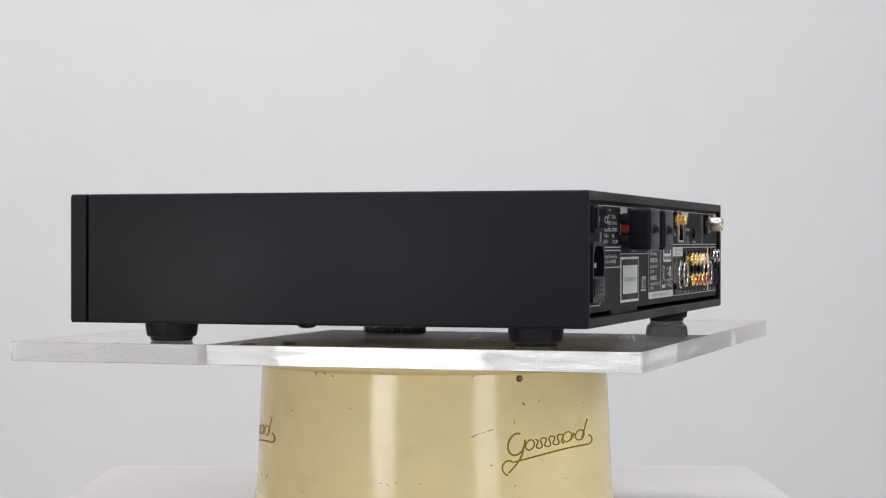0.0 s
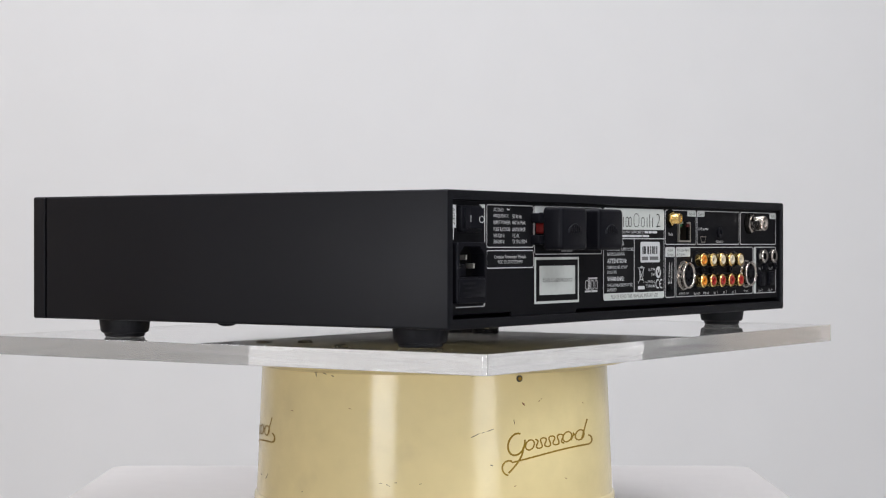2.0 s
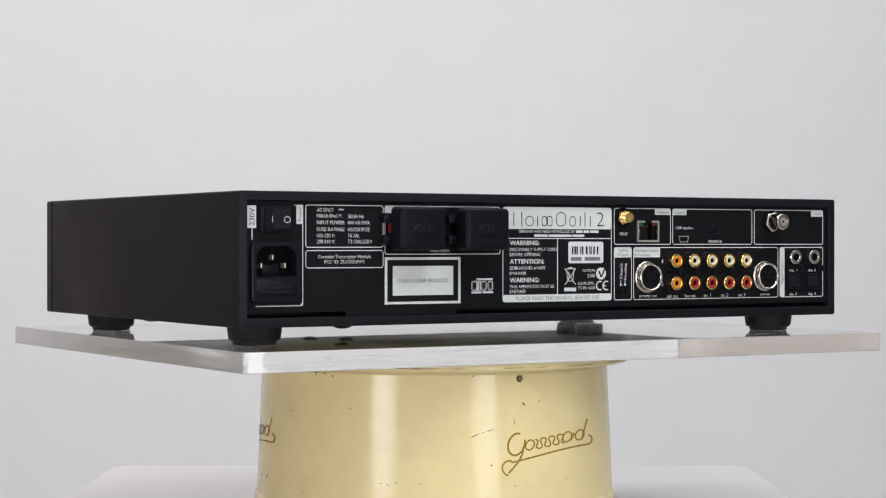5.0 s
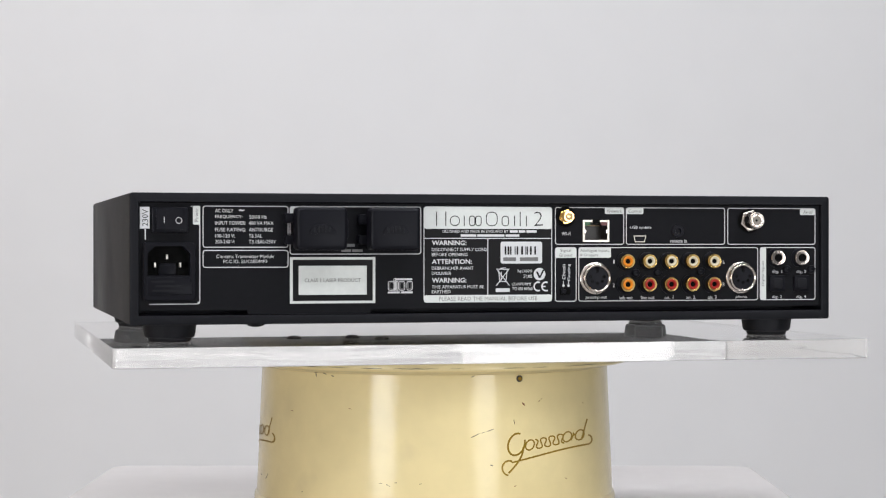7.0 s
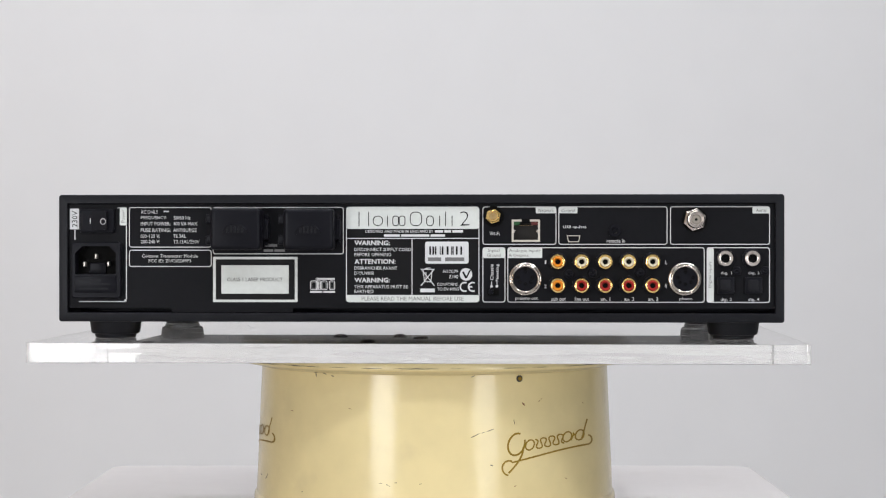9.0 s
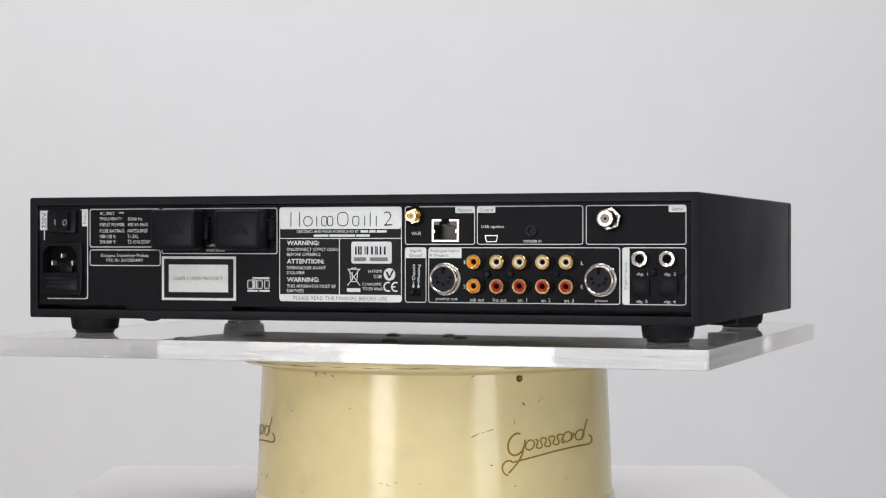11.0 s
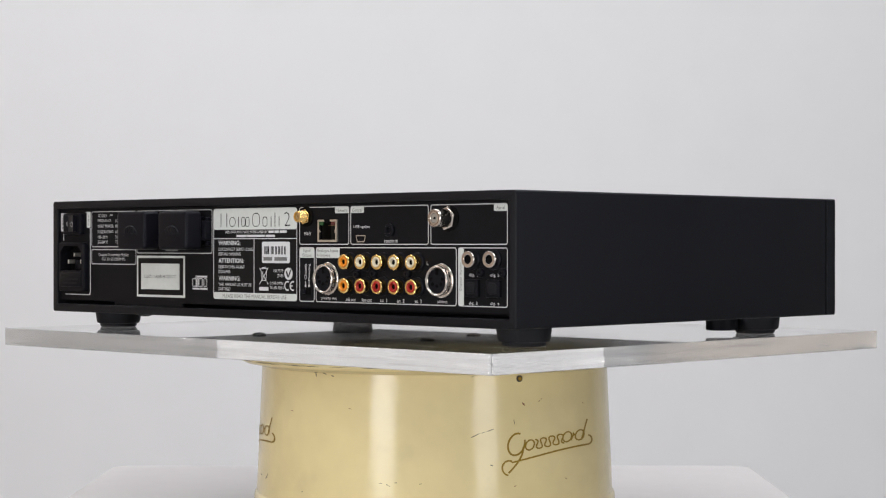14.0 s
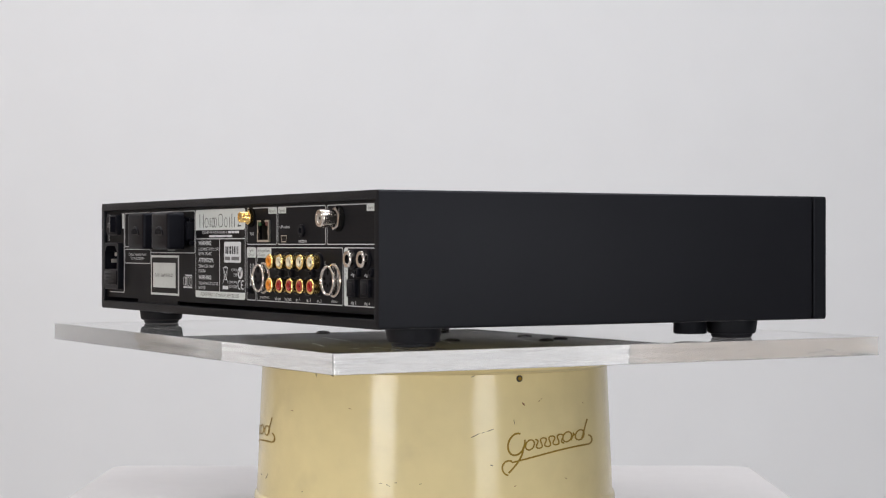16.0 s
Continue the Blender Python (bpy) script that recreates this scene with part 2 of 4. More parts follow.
def drum_ribbon(bm, points, width, turn=0.0, taper=False):
    """A painted stroke on the drum through points of its drawing."""
    c, s = math.cos(turn), math.sin(turn)
    rows = []
    n = len(points)
    for i, (u, v) in enumerate(points):
        u0, v0 = points[max(i - 1, 0)]
        u1, v1 = points[min(i + 1, n - 1)]
        d = math.hypot(u1 - u0, v1 - v0) or 1
        w = width * (1 if not taper else 0.25 + 0.75 * math.sin(math.pi * (i + 0.5) / n)) / 2
        pair = []
        for k in (-1, 1):
            x, y, z = on_drum(u - k * w * (v1 - v0) / d, v + k * w * (u1 - u0) / d)
            pair.append(bm.verts.new((c * x - s * y, s * x + c * y, z)))
        rows.append(pair)
    for a, b in zip(rows, rows[1:]):
        bm.faces.new((a[0], a[1], b[1], b[0]))


def script_mark(bm, turn):
    """A flowing trade mark kept to plain strokes: a hook, a run of waves, an upstroke and a long underline."""
    hook = [(914 + 15 * math.cos(radians(a)), 787 - 19 * math.sin(radians(a)) - 4 * math.cos(radians(a))) for a in range(62, 384, 12)]
    drum_ribbon(bm, hook, 3.4, turn)
    tail = [(926 - 26 * t ** 1.4 + 3 * math.sin(3.1 * t), 792 + 46 * t) for t in [k / 10 for k in range(11)]]
    bow = [(901 + 12 * math.cos(radians(a)), 829 - 13 * math.sin(radians(a))) for a in range(265, 60, -14)]
    line = [(907 + 136 * t, 819 - 33 * t - 3 * math.sin(math.pi * t) * t) for t in [k / 16 for k in range(17)]]
    curl = [(1041 + 6.5 * math.sin(radians(a)), 778 + 8 * math.cos(radians(a))) for a in range(0, 200, 20)]
    drum_ribbon(bm, tail, 3.2, turn)
    drum_ribbon(bm, bow + line + curl, 3.0, turn)
    for cu, cv in ((938, 788), (1004, 773.5), (1026, 770)):
        oval = [(cu + 7.5 * math.cos(radians(a)) + 2 * math.sin(radians(a)), cv - 9 * math.sin(radians(a))) for a in range(0, 372, 12)]
        drum_ribbon(bm, oval, 2.6, turn)
    waves = []
    for k in range(81):
        t = k / 80
        a = 2 * math.pi * 3.5 * t
        waves.append((947 + 52 * t + 3.2 * math.sin(2 * a), 787 - 11 * t - 8.5 * math.cos(a)))
    drum_ribbon(bm, waves, 2.6, turn)
    drum_ribbon(bm, [(1010 + 9 * t + 2 * math.sin(6.3 * t), 780 - 14 * math.sin(2.6 * t)) for t in [k / 10 for k in range(11)]], 2.4, turn)
    drum_ribbon(bm, [(1029 + 10 * t, 779 - 37 * t) for t in [k / 6 for k in range(7)]], 2.6, turn)


def build_drum():
    d = thing("pedestal_drum", (DRUM_X, 0.0, TABLE_Z), "glossy cream enamelled metal drum with bronze script and chipped rim", "drum")
    lift = -TABLE_Z

    def seat(ob):
        ob.location = (0, 0, lift)
        return ob
    bm = bmesh.new()
    wall = [(drum_radius(-0.022 - 0.0855 * k / 8), -0.022 - 0.0855 * k / 8) for k in range(9)]
    lathe_z(bm, 0, 0, [(0.1150, DRUM_TOP - 0.0015)] + [(0.1160, -0.0212)] + wall, 128)
    seat(part("wall", bm, ENAMEL, d, smooth=50))
    bm = bmesh.new()
    lathe_z(bm, 0, 0, [(0.090, DRUM_TOP + 0.0044), (0.1270, DRUM_TOP + 0.0048), (0.1284, DRUM_TOP + 0.0042), (0.1292, DRUM_TOP + 0.0020), (0.1299, DRUM_TOP - 0.0004),
                       (0.1296, DRUM_TOP - 0.0014), (0.1275, DRUM_TOP - 0.0024), (0.1210, DRUM_TOP - 0.0034), (0.1178, DRUM_TOP - 0.0042), (0.1162, DRUM_TOP - 0.0050)], 128)
    seat(part("top_rim", bm, ENAMEL, d, "flared cream rim with chipped edge", smooth=60))
    bm = bmesh.new()
    lathe_z(bm, 0, 0, [(0.1196, -0.1060), (0.1206, -0.1066), (0.1212, -0.1080), (0.1213, -0.1100), (0.1213, TABLE_Z + 0.002), (0.1205, TABLE_Z + 0.0004)], 128)
    seat(part("bottom_rim", bm, ENAMEL, d, smooth=50))
    bm = bmesh.new()
    lathe_z(bm, 0, 0, [(0.052, DRUM_TOP + 0.0042), (0.052, -0.0121), (0.047, -0.0118), (0.047, -0.0110)], 48)
    seat(part("swivel_bearing", bm, CREAMIN, d, smooth=40))
    # painted script, three times round the wall
    for turn in (0.0, radians(-120), radians(120)):
        bm = bmesh.new()
        script_mark(bm, turn)
        seat(part("script_mark", bm, SCRIPT, d, "flowing bronze painted mark"))
    # small bolt below the rim
    x, y, z = on_drum(919, 670.5, 0)
    a = math.atan2(x, -y)
    bm = bmesh.new()
    lathe_y(bm, 0, 0, [(0.0021, 0.0006), (0.0021, -0.0004), (0.0019, -0.0006), (0.0015, -0.0006), (0.0013, -0.0002), (0.0011, -0.0004)], 20)
    bolt = part("bolt", bm, CHIP, d, "small dark steel bolt head", smooth=35)
    bolt.location, bolt.rotation_euler = (x, y, z + lift), (0, 0, a)
    bm = bmesh.new()
    lathe_y(bm, 0, 0, [(0.0012, -0.0008), (0.0011, -0.00125), (0.0006, -0.0014)], 16)
    part("bolt_head", bm, SCRIPT, bolt, "worn bronze bolt centre", smooth=35)
    # chips along the rim
    rnd = random.Random(5)
    for a0, a1, w in ((-62, -49, 1.0), (-47, -33, 1.2), (-30, -24, 0.6), (-20, -14, 0.9), (-11, 1, 1.1), (4, 8, 0.6), (19, 26, 0.9), (28, 33, 0.7), (39, 52, 0.8),
                      (-75, -66, 0.9), (58, 66, 0.7), (72, 78, 0.8)):
        bm = bmesh.new()
        rows = []
        n = 14
        for k in range(n + 1):
            t = radians(a0 + (a1 - a0) * k / n)
            h = 0.00022 * w * (0.35 + 0.65 * math.sin(math.pi * k / n)) * rnd.uniform(0.6, 1.2)
            mid = DRUM_TOP - 0.0002 + rnd.uniform(-0.00012, 0.00012)
            rows.append([bm.verts.new((0.1301 * math.sin(t), -0.1301 * math.cos(t), mid + q * h)) for q in (-1, 1)])
        for p, q in zip(rows, rows[1:]):
            bm.faces.new((p[0], p[1], q[1], q[0]))
        seat(part("paint_chip", bm, CHIP, d, "dark bare chip"))
    # scratches and specks on the wall
    marks = [(834, 775, 849, 768, 1.6, CHIP), (852, 767, 858, 766, 1.2, CHIP), (861, 765, 874, 760, 1.3, CHIP), (556, 660, 562, 660, 1.4, CHIP), (559, 661, 560, 667, 1.6, CHIP),
             (570, 660, 578, 663, 1.3, CHIP), (586, 665, 591, 667, 1.8, CHIP), (924, 713, 929, 718, 2.4, RUST), (953, 711, 956, 709, 1.4, RUST), (957, 707, 959, 706, 1.6, RUST),
             (671, 856, 676, 856, 1.0, CHIP), (683, 858, 690, 862, 1.0, CHIP), (698, 855, 703, 855, 1.1, CHIP), (533, 871, 536, 871, 1.2, CHIP), (470, 848, 474, 839, 1.3, CHIP),
             (461, 839, 464, 840, 1.3, CHIP), (868, 823, 870, 825, 1.3, CHIP), (617, 723, 622, 725, 1.2, RUST), (909, 742, 911, 752, 0.9, CHIP), (869, 824, 873, 825, 1.1, CHIP), (515, 726, 519, 728, 1.0, RUST), (742, 858, 746, 857, 1.0, CHIP), (1000, 846, 1004, 848, 1.0, RUST), (1030, 712, 1033, 715, 1.0, RUST), (954, 660, 968, 659, 1.8, CHIP), (834, 668, 841, 665, 1.2, CHIP), (910, 862, 914, 860, 1.0, RUST)]
    for u0, v0, u1, v1, w, m in marks:
        bm = bmesh.new()
        pts = [(u0 + (u1 - u0) * k / 6, v0 + (v1 - v0) * k / 6 + rnd.uniform(-0.4, 0.4)) for k in range(7)]
        drum_ribbon(bm, pts, w, taper=True)
        seat(part("scratch", bm, m, d))
    return d


build_drum()

# ------------------------------------------------------------------ acrylic plate, turns with what it carries
OX, OY = -0.00197, -0.15747
PLATE_TOP = 0.0007


def build_plate():
    bm = bmesh.new()
    slab_z(bm, -0.2278 + OX, 0.2274 + OX, -0.0325 + OY, 0.3487 + OY, -0.0108, PLATE_TOP, r=0.003, bevel=0.0002)
    for f in bm.faces:
        f.normal_update()
        f.material_index = 1 if abs(f.normal.z) < 0.9 else 0
    ob = part("display_plate", bm, ACRYLIC, smooth=40)
    ob.data.materials.append(SAWN)
    ob.matrix_world = Matrix.Translation(AXIS)
    ob.visible_shadow = False
    return tagged(ob, "thick clear acrylic plate with polished edges on a drum", "plate")


plate = build_plate()


def build_plate_wear():
    """Fine pale scratches and dust on the plate's top, too small to pick apart."""
    rnd = random.Random(11)
    bm = bmesh.new()
    for k in range(110):
        x, y = rnd.uniform(-0.22, 0.21), rnd.uniform(-0.185, 0.185)
        a, ln, w = rnd.uniform(-0.35, 0.35) + (1.57 if rnd.random() < 0.2 else 0), rnd.choice((0.0008, 0.002, 0.006, 0.012, 0.030, 0.045)) * rnd.uniform(0.5, 1.4), rnd.uniform(0.00008, 0.0002)
        c, s = math.cos(a) * ln / 2, math.sin(a) * ln / 2
        nx, ny = -math.sin(a) * w, math.cos(a) * w
        bm.faces.new([bm.verts.new((x + p, y + q, PLATE_TOP + 0.00008)) for p, q in ((-c - nx, -s - ny), (c - nx, s - ny), (c + nx, s + ny), (-c + nx, -s + ny))])
    return tagged(part("fine_scratches", bm, STICKER, plate, "pale scratches and dust"), kind="stuff")


build_plate_wear()

# ------------------------------------------------------------------ amplifier
W, D, ZB, ZT, REC = 0.216, 0.3146, 0.0119, 0.0878, 0.0025
YP = OY + REC
amplifier = thing("amplifier", AXIS, "satin black hi-fi amplifier, its connector panel facing out, on clear plate", "amplifier")


def at(u, v, p=0.0):
    """A place on the rear panel from its drawing in sheet units, standing p out of the panel."""
    depth = 1.1498 - p
    return (u - 784) / 3418 * depth + 0.0081 + OX, 0.0581 - (v - 433) / 3418 * depth


def rect(u0, u1, v0, v1, p=0.0):
    x0, z1 = at(u0, v0, p)
    x1, z0 = at(u1, v1, p)
    return x0, x1, z0, z1


UNIT = 1.1498 / 3418


def build_case():
    def lp(inset, y, r=0.0016):
        return [(x + OX, y + OY, z) for x, z in rounded(-W + inset, W - inset, ZB + inset, ZT - inset, max(r - inset * 0.5, 0.0004), 4)]
    t = 0.0054
    df = D - 0.0118
    bm = bmesh.new()
    loft(bm, [lp(t, 0.030), lp(t, 0.0005), lp(t - 0.0004, 0.0), lp(0.0006, 0.0), lp(0.0002, 0.0002), lp(0, 0.0006), lp(0, df - 0.0005), lp(0.0005, df)])
    part("case", bm, CASE, amplifier, "satin black metal sleeve", smooth=35)
    bm = bmesh.new()
    loft(bm, [lp(0.0022, df - 0.001), lp(0.0022, df + 0.0022)])
    # groove behind the fascia, its shade painted near-black
    part("shadow_gap", bm, DARK, amplifier)
    bm = bmesh.new()
    loft(bm, [lp(0.0004, df + 0.0016), lp(0, df + 0.0020), lp(0, D - 0.0008), lp(0.0008, D)])
    part("front_fascia", bm, CASE, amplifier, "thick black front plate", smooth=35)


build_case()


def build_rear_panel():
    x0, x1, z0, z1 = rect(131.5, 1387.5, 361.5, 546)
    t0, _, zt, _ = rect(320, 536, 546, 553.5)
    t1 = at(536, 0)[0]
    y, b = YP, YP + 0.0015
    hx0, hx1, hz0, hz1 = rect(147.5, 221.5, 435.5, 486.5)
    lx0, lx1, lz0, lz1 = rect(928.5, 970.5, 393, 424.5)
    xs, zs = [x0, hx0, hx1, t0, t1, lx0, lx1, x1], [zt, z0, hz0, hz1, lz0, lz1, z1]
    bm = bmesh.new()
    grid = [[bm.verts.new((x, y, z)) for z in zs] for x in xs]
    for a in range(len(xs) - 1):
        for c in range(len(zs) - 1):
            if (c == 0 and a != 3) or (a, c) in ((1, 2), (5, 4)):
                continue
            bm.faces.new((grid[a][c], grid[a + 1][c], grid[a + 1][c + 1], grid[a][c + 1]))
    bmesh.ops.delete(bm, geom=[v for v in bm.verts if not v.link_faces], context="VERTS")
    new_geom = bmesh.ops.extrude_face_region(bm, geom=bm.faces[:])["geom"]
    for g in new_geom:
        if isinstance(g, bmesh.types.BMVert):
            g.co.y = b
    return part("rear_panel", bm, PANEL, amplifier, "black printed connector panel")


rear_panel = build_rear_panel()


def build_feet():
    for x, y in ((-0.1895, 0.0362), (0.1895, 0.0362), (-0.1895, 0.2612), (0.1895, 0.2612)):
        bm = bmesh.new()
        lathe_z(bm, x + OX, y + OY, [(0.0158, ZB + 0.0002), (0.0157, 0.0100), (0.0150, 0.0048), (0.0144, 0.0036), (0.0136, 0.0032)], 40)
        foot = part("foot", bm, RUBBER, amplifier, "round black tapered foot", smooth=35)
        bm = bmesh.new()
        lathe_z(bm, x + OX, y + OY, [(0.0126, 0.0033), (0.0126, 0.0018), (0.0121, PLATE_TOP + 0.0003), (0.0116, PLATE_TOP + 0.0001)], 40)
        part("rubber_pad", bm, RUBBER, foot, smooth=35)
    # a button beside one front foot and low dome screws under the case
    bm = bmesh.new()
    lathe_z(bm, 0.1825 + OX, 0.2345 + OY, [(0.0103, ZB + 0.0002), (0.0103, 0.0042), (0.0100, 0.0036), (0.0092, 0.0033)], 32)
    part("underside_button", bm, PLASTIC, amplifier, "short round black button", smooth=35)
    for x, y in UNDER_SCREWS:
        bm = bmesh.new()
        lathe_z(bm, x + OX, y + OY, [(0.0056, ZB + 0.0001), (0.0055, ZB - 0.0009), (0.0046, ZB - 0.0017), (0.0026, ZB - 0.0023), (0.0004, ZB - 0.0025)], 20)
        part("underside_screw", bm, PLASTIC, amplifier, smooth=50)


UNDER_SCREWS = ((-0.1404, 0.022), (-0.197, 0.1715), (-0.0746, 0.277), (-0.031, 0.280), (-0.014, 0.257), (-0.048, 0.200))
build_feet()


# ---- printing
def lettering(words, u0, u1, v0, v1, mat=None, parent=None, upright=False, bold=0.0, level=0.0):
    """Words of the built-in font, fitted into a field of the panel's drawing."""
    c = bpy.data.curves.new("lettering", "FONT")
    c.body, c.resolution_u, c.offset = words, 2, bold
    tmp = new("lettering", c)
    me = bpy.data.meshes.new_from_object(tmp.evaluated_get(bpy.context.evaluated_depsgraph_get()))
    bpy.data.objects.remove(tmp)
    bpy.data.curves.remove(c)
    pts = [(-v.co.y, v.co.x) if upright else (v.co.x, v.co.y) for v in me.vertices]
    ax, bx = min(p[0] for p in pts), max(p[0] for p in pts)
    ay, by = min(p[1] for p in pts), max(p[1] for p in pts)
    x0, x1, z0, z1 = rect(u0, u1, v0, v1)
    for v, (px, py) in zip(me.vertices, pts):
        v.co = (x0 + (px - ax) / (bx - ax) * (x1 - x0), YP - 0.0002 - level, z0 + (py - ay) / (by - ay) * (z1 - z0))
    me.materials.clear()
    me.materials.append(mat or INK)
    ob = new("lettering", me)
    ob.parent = parent or rear_panel
    return ob


def bars(name, spans, v0, v1, mat, parent, level=0.0):
    for u0, u1 in spans:
        x0, x1, z0, z1 = rect(u0, u1, v0, v1)
        part(name, flat(bmesh.new(), x0, x1, z0, z1, YP - level, seg=1), mat, parent)


def word_bars(u0, u1, v0, v1, words, seed, mat, parent, level=0.0):
    """Unread writing: short bars, one to a word."""
    rnd = random.Random(seed)
    lens = [rnd.uniform(0.6, 1.4) for _ in range(words)]
    gap = 2.2
    k = (u1 - u0 - gap * (words - 1)) / sum(lens)
    spans, u = [], u0
    for w in lens:
        spans.append((u, u + w * k))
        u += w * k + gap
    return bars("print_bar", spans, v0, v1, mat, parent, level)


def frame_line(u0, u1, v0, v1, r=5, w=1.5, parent=None, mat=None):
    x0, x1, z0, z1 = rect(u0, u1, v0, v1)
    bm = bmesh.new()
    outline(bm, x0, x1, z0, z1, YP - 0.0001, r * UNIT, w * UNIT)
    return part("printed_frame", bm, mat or INK, parent or rear_panel)


def patch(name, u0, u1, v0, v1, mat, r=0.0, parent=None, level=0.0, label=""):
    x0, x1, z0, z1 = rect(u0, u1, v0, v1)
    bm = bmesh.new()
    flat(bm, x0, x1, z0, z1, YP - level, r * UNIT)
    return part(name, bm, mat, parent or rear_panel, label)


def build_print():
    # mains corner
    patch("printed_tag", 136, 152.5, 369, 406, STICKER, parent=rear_panel)
    lettering("230V", 140, 149.5, 373, 402, BLACKINK, upright=True)
    patch("printed_line", 144.2, 146, 406.5, 425, INK)
    patch("printed_tag", 226, 238.5, 367, 399, SILVERFOIL, r=2)
    lettering("Power", 229, 235, 371, 394, GREYINK, upright=True)
    patch("printed_line", 237, 238.6, 399, 531, INK)
    patch("printed_line", 152, 235, 534, 535.6, INK)
    patch("printed_line", 234.2, 237.8, 531, 534.6, INK)
    patch("printed_line", 222, 226, 367, 368.4, INK)
    # rating box
    frame_line(242.5, 391, 366.5, 438.5)
    frame_line(242.5, 391, 442.5, 473)
    for v, a, a1, b, b1 in ((372, "AC ONLY", 295, "~", 0), (382.5, "FREQUENCY:", 311, "50/60 Hz", 353), (393, "INPUT POWER:", 317, "400 VA MAX", 365),
                            (404.5, "FUSE RATING:", 317, "ANTISURGE", 364), (415, "100-120 V:", 298, "T6.3AL", 345), (425, "200-240 V:", 298, "T3.15AL/250V", 369)):
        lettering(a, 264, a1, v, v + 6.3, bold=0.0)
        if b1:
            lettering(b, 322 if b1 != 353 else 323, b1, v, v + 6.3, bold=0.0)
    lettering("~", 305, 314, 372.5, 376, bold=0.03)
    lettering("Contains Transmitter Module", 266, 366, 450.5, 456.5, bold=0.0)
    lettering("FCC ID: ZUCSEDMP3", 278, 354, 459.5, 465, bold=0.0)
    # loudspeaker box
    frame_line(393, 627, 366.5, 450.5)
    patch("printed_tag", 394.5, 449, 367.5, 379, SILVERFOIL)
    word_bars(486, 508, 432, 437, 1, 4, GREYINK, rear_panel)
    word_bars(484, 522, 441.5, 446, 2, 5, GREYINK, rear_panel)
    # frames of the connector groups
    frame_line(873, 1003.5, 366, 433.5)
    frame_line(1007, 1198.5, 366, 433.5)
    frame_line(1203, 1377.5, 366, 433.5)
    frame_line(873, 913.5, 438, 535.5)
    frame_line(917, 1263.5, 438, 535.5)
    frame_line(1267, 1377.5, 438, 535.5)
    for u0, u1, v0, v1, s, a, b in ((967, 1002.5, 367, 378, "Network", 972, 999), (1008, 1040.5, 367, 378, "Control", 1012, 1036), (1347, 1376.5, 367, 378.5, "Aerial", 1353, 1371)):
        patch("printed_tag", u0, u1, v0, v1, SILVERFOIL, r=2)
        lettering(s, a, b, v0 + 3, v0 + 9, GREYINK, level=0.0001)
    patch("printed_tag", 874, 912.5, 439, 457, SILVERFOIL, r=3)
    lettering("Signal", 883, 903, 441, 447.5, GREYINK, level=0.0001)
    lettering("Ground", 881, 905, 449, 455, GREYINK, level=0.0001)
    patch("printed_tag", 918, 978.5, 439, 457, SILVERFOIL, r=2)
    lettering("Analogue Inputs", 920, 975, 441, 448, GREYINK, level=0.0001)
    lettering("& Outputs", 920, 954, 449.5, 456, GREYINK, level=0.0001)
    patch("printed_tag", 1268, 1279.5, 439, 534.5, SILVERFOIL, r=3)
    lettering("Digital Inputs", 1270.5, 1276.5, 463, 509, GREYINK, upright=True, level=0.0001)
    lettering("Chassis", 886.5, 892.5, 468, 496, upright=True, bold=0.008)
    lettering("Floating", 896.5, 903, 468, 498, upright=True, bold=0.008)
    for u in (889, 898.5):
        patch("printed_line", u - 0.6, u + 0.6, 498.5, 507, INK)
        patch("printed_dot", u - 2.3, u + 2.3, 504.5, 509.2, INK, r=2.2)
    for s, a, b, v in (("Wi-Fi", 885.5, 903, 410.5), ("USB update", 1015, 1056, 399.5), ("remote in", 1092, 1124, 423.5), ("preamp out", 931, 971, 526), ("sub out", 994.5, 1020, 526),
                       ("line out", 1036, 1061, 526), ("an. 1", 1081.5, 1098, 526), ("an. 2", 1123, 1140.5, 526), ("an. 3", 1165, 1182, 526), ("phono", 1219.5, 1242, 526),
                       ("dig. 1", 1291.5, 1311, 480.5), ("dig. 3", 1339.5, 1359, 480.5), ("dig. 2", 1291.5, 1311, 527), ("dig. 4", 1339.5, 1359, 527),
                       ("1", 983, 985.5, 461), ("2", 982, 986, 503.5), ("L", 1194.5, 1198, 461.5), ("R", 1194, 1198, 502.5)):
        lettering(s, a, b, v, v + 6.4, bold=0.004)


build_print()


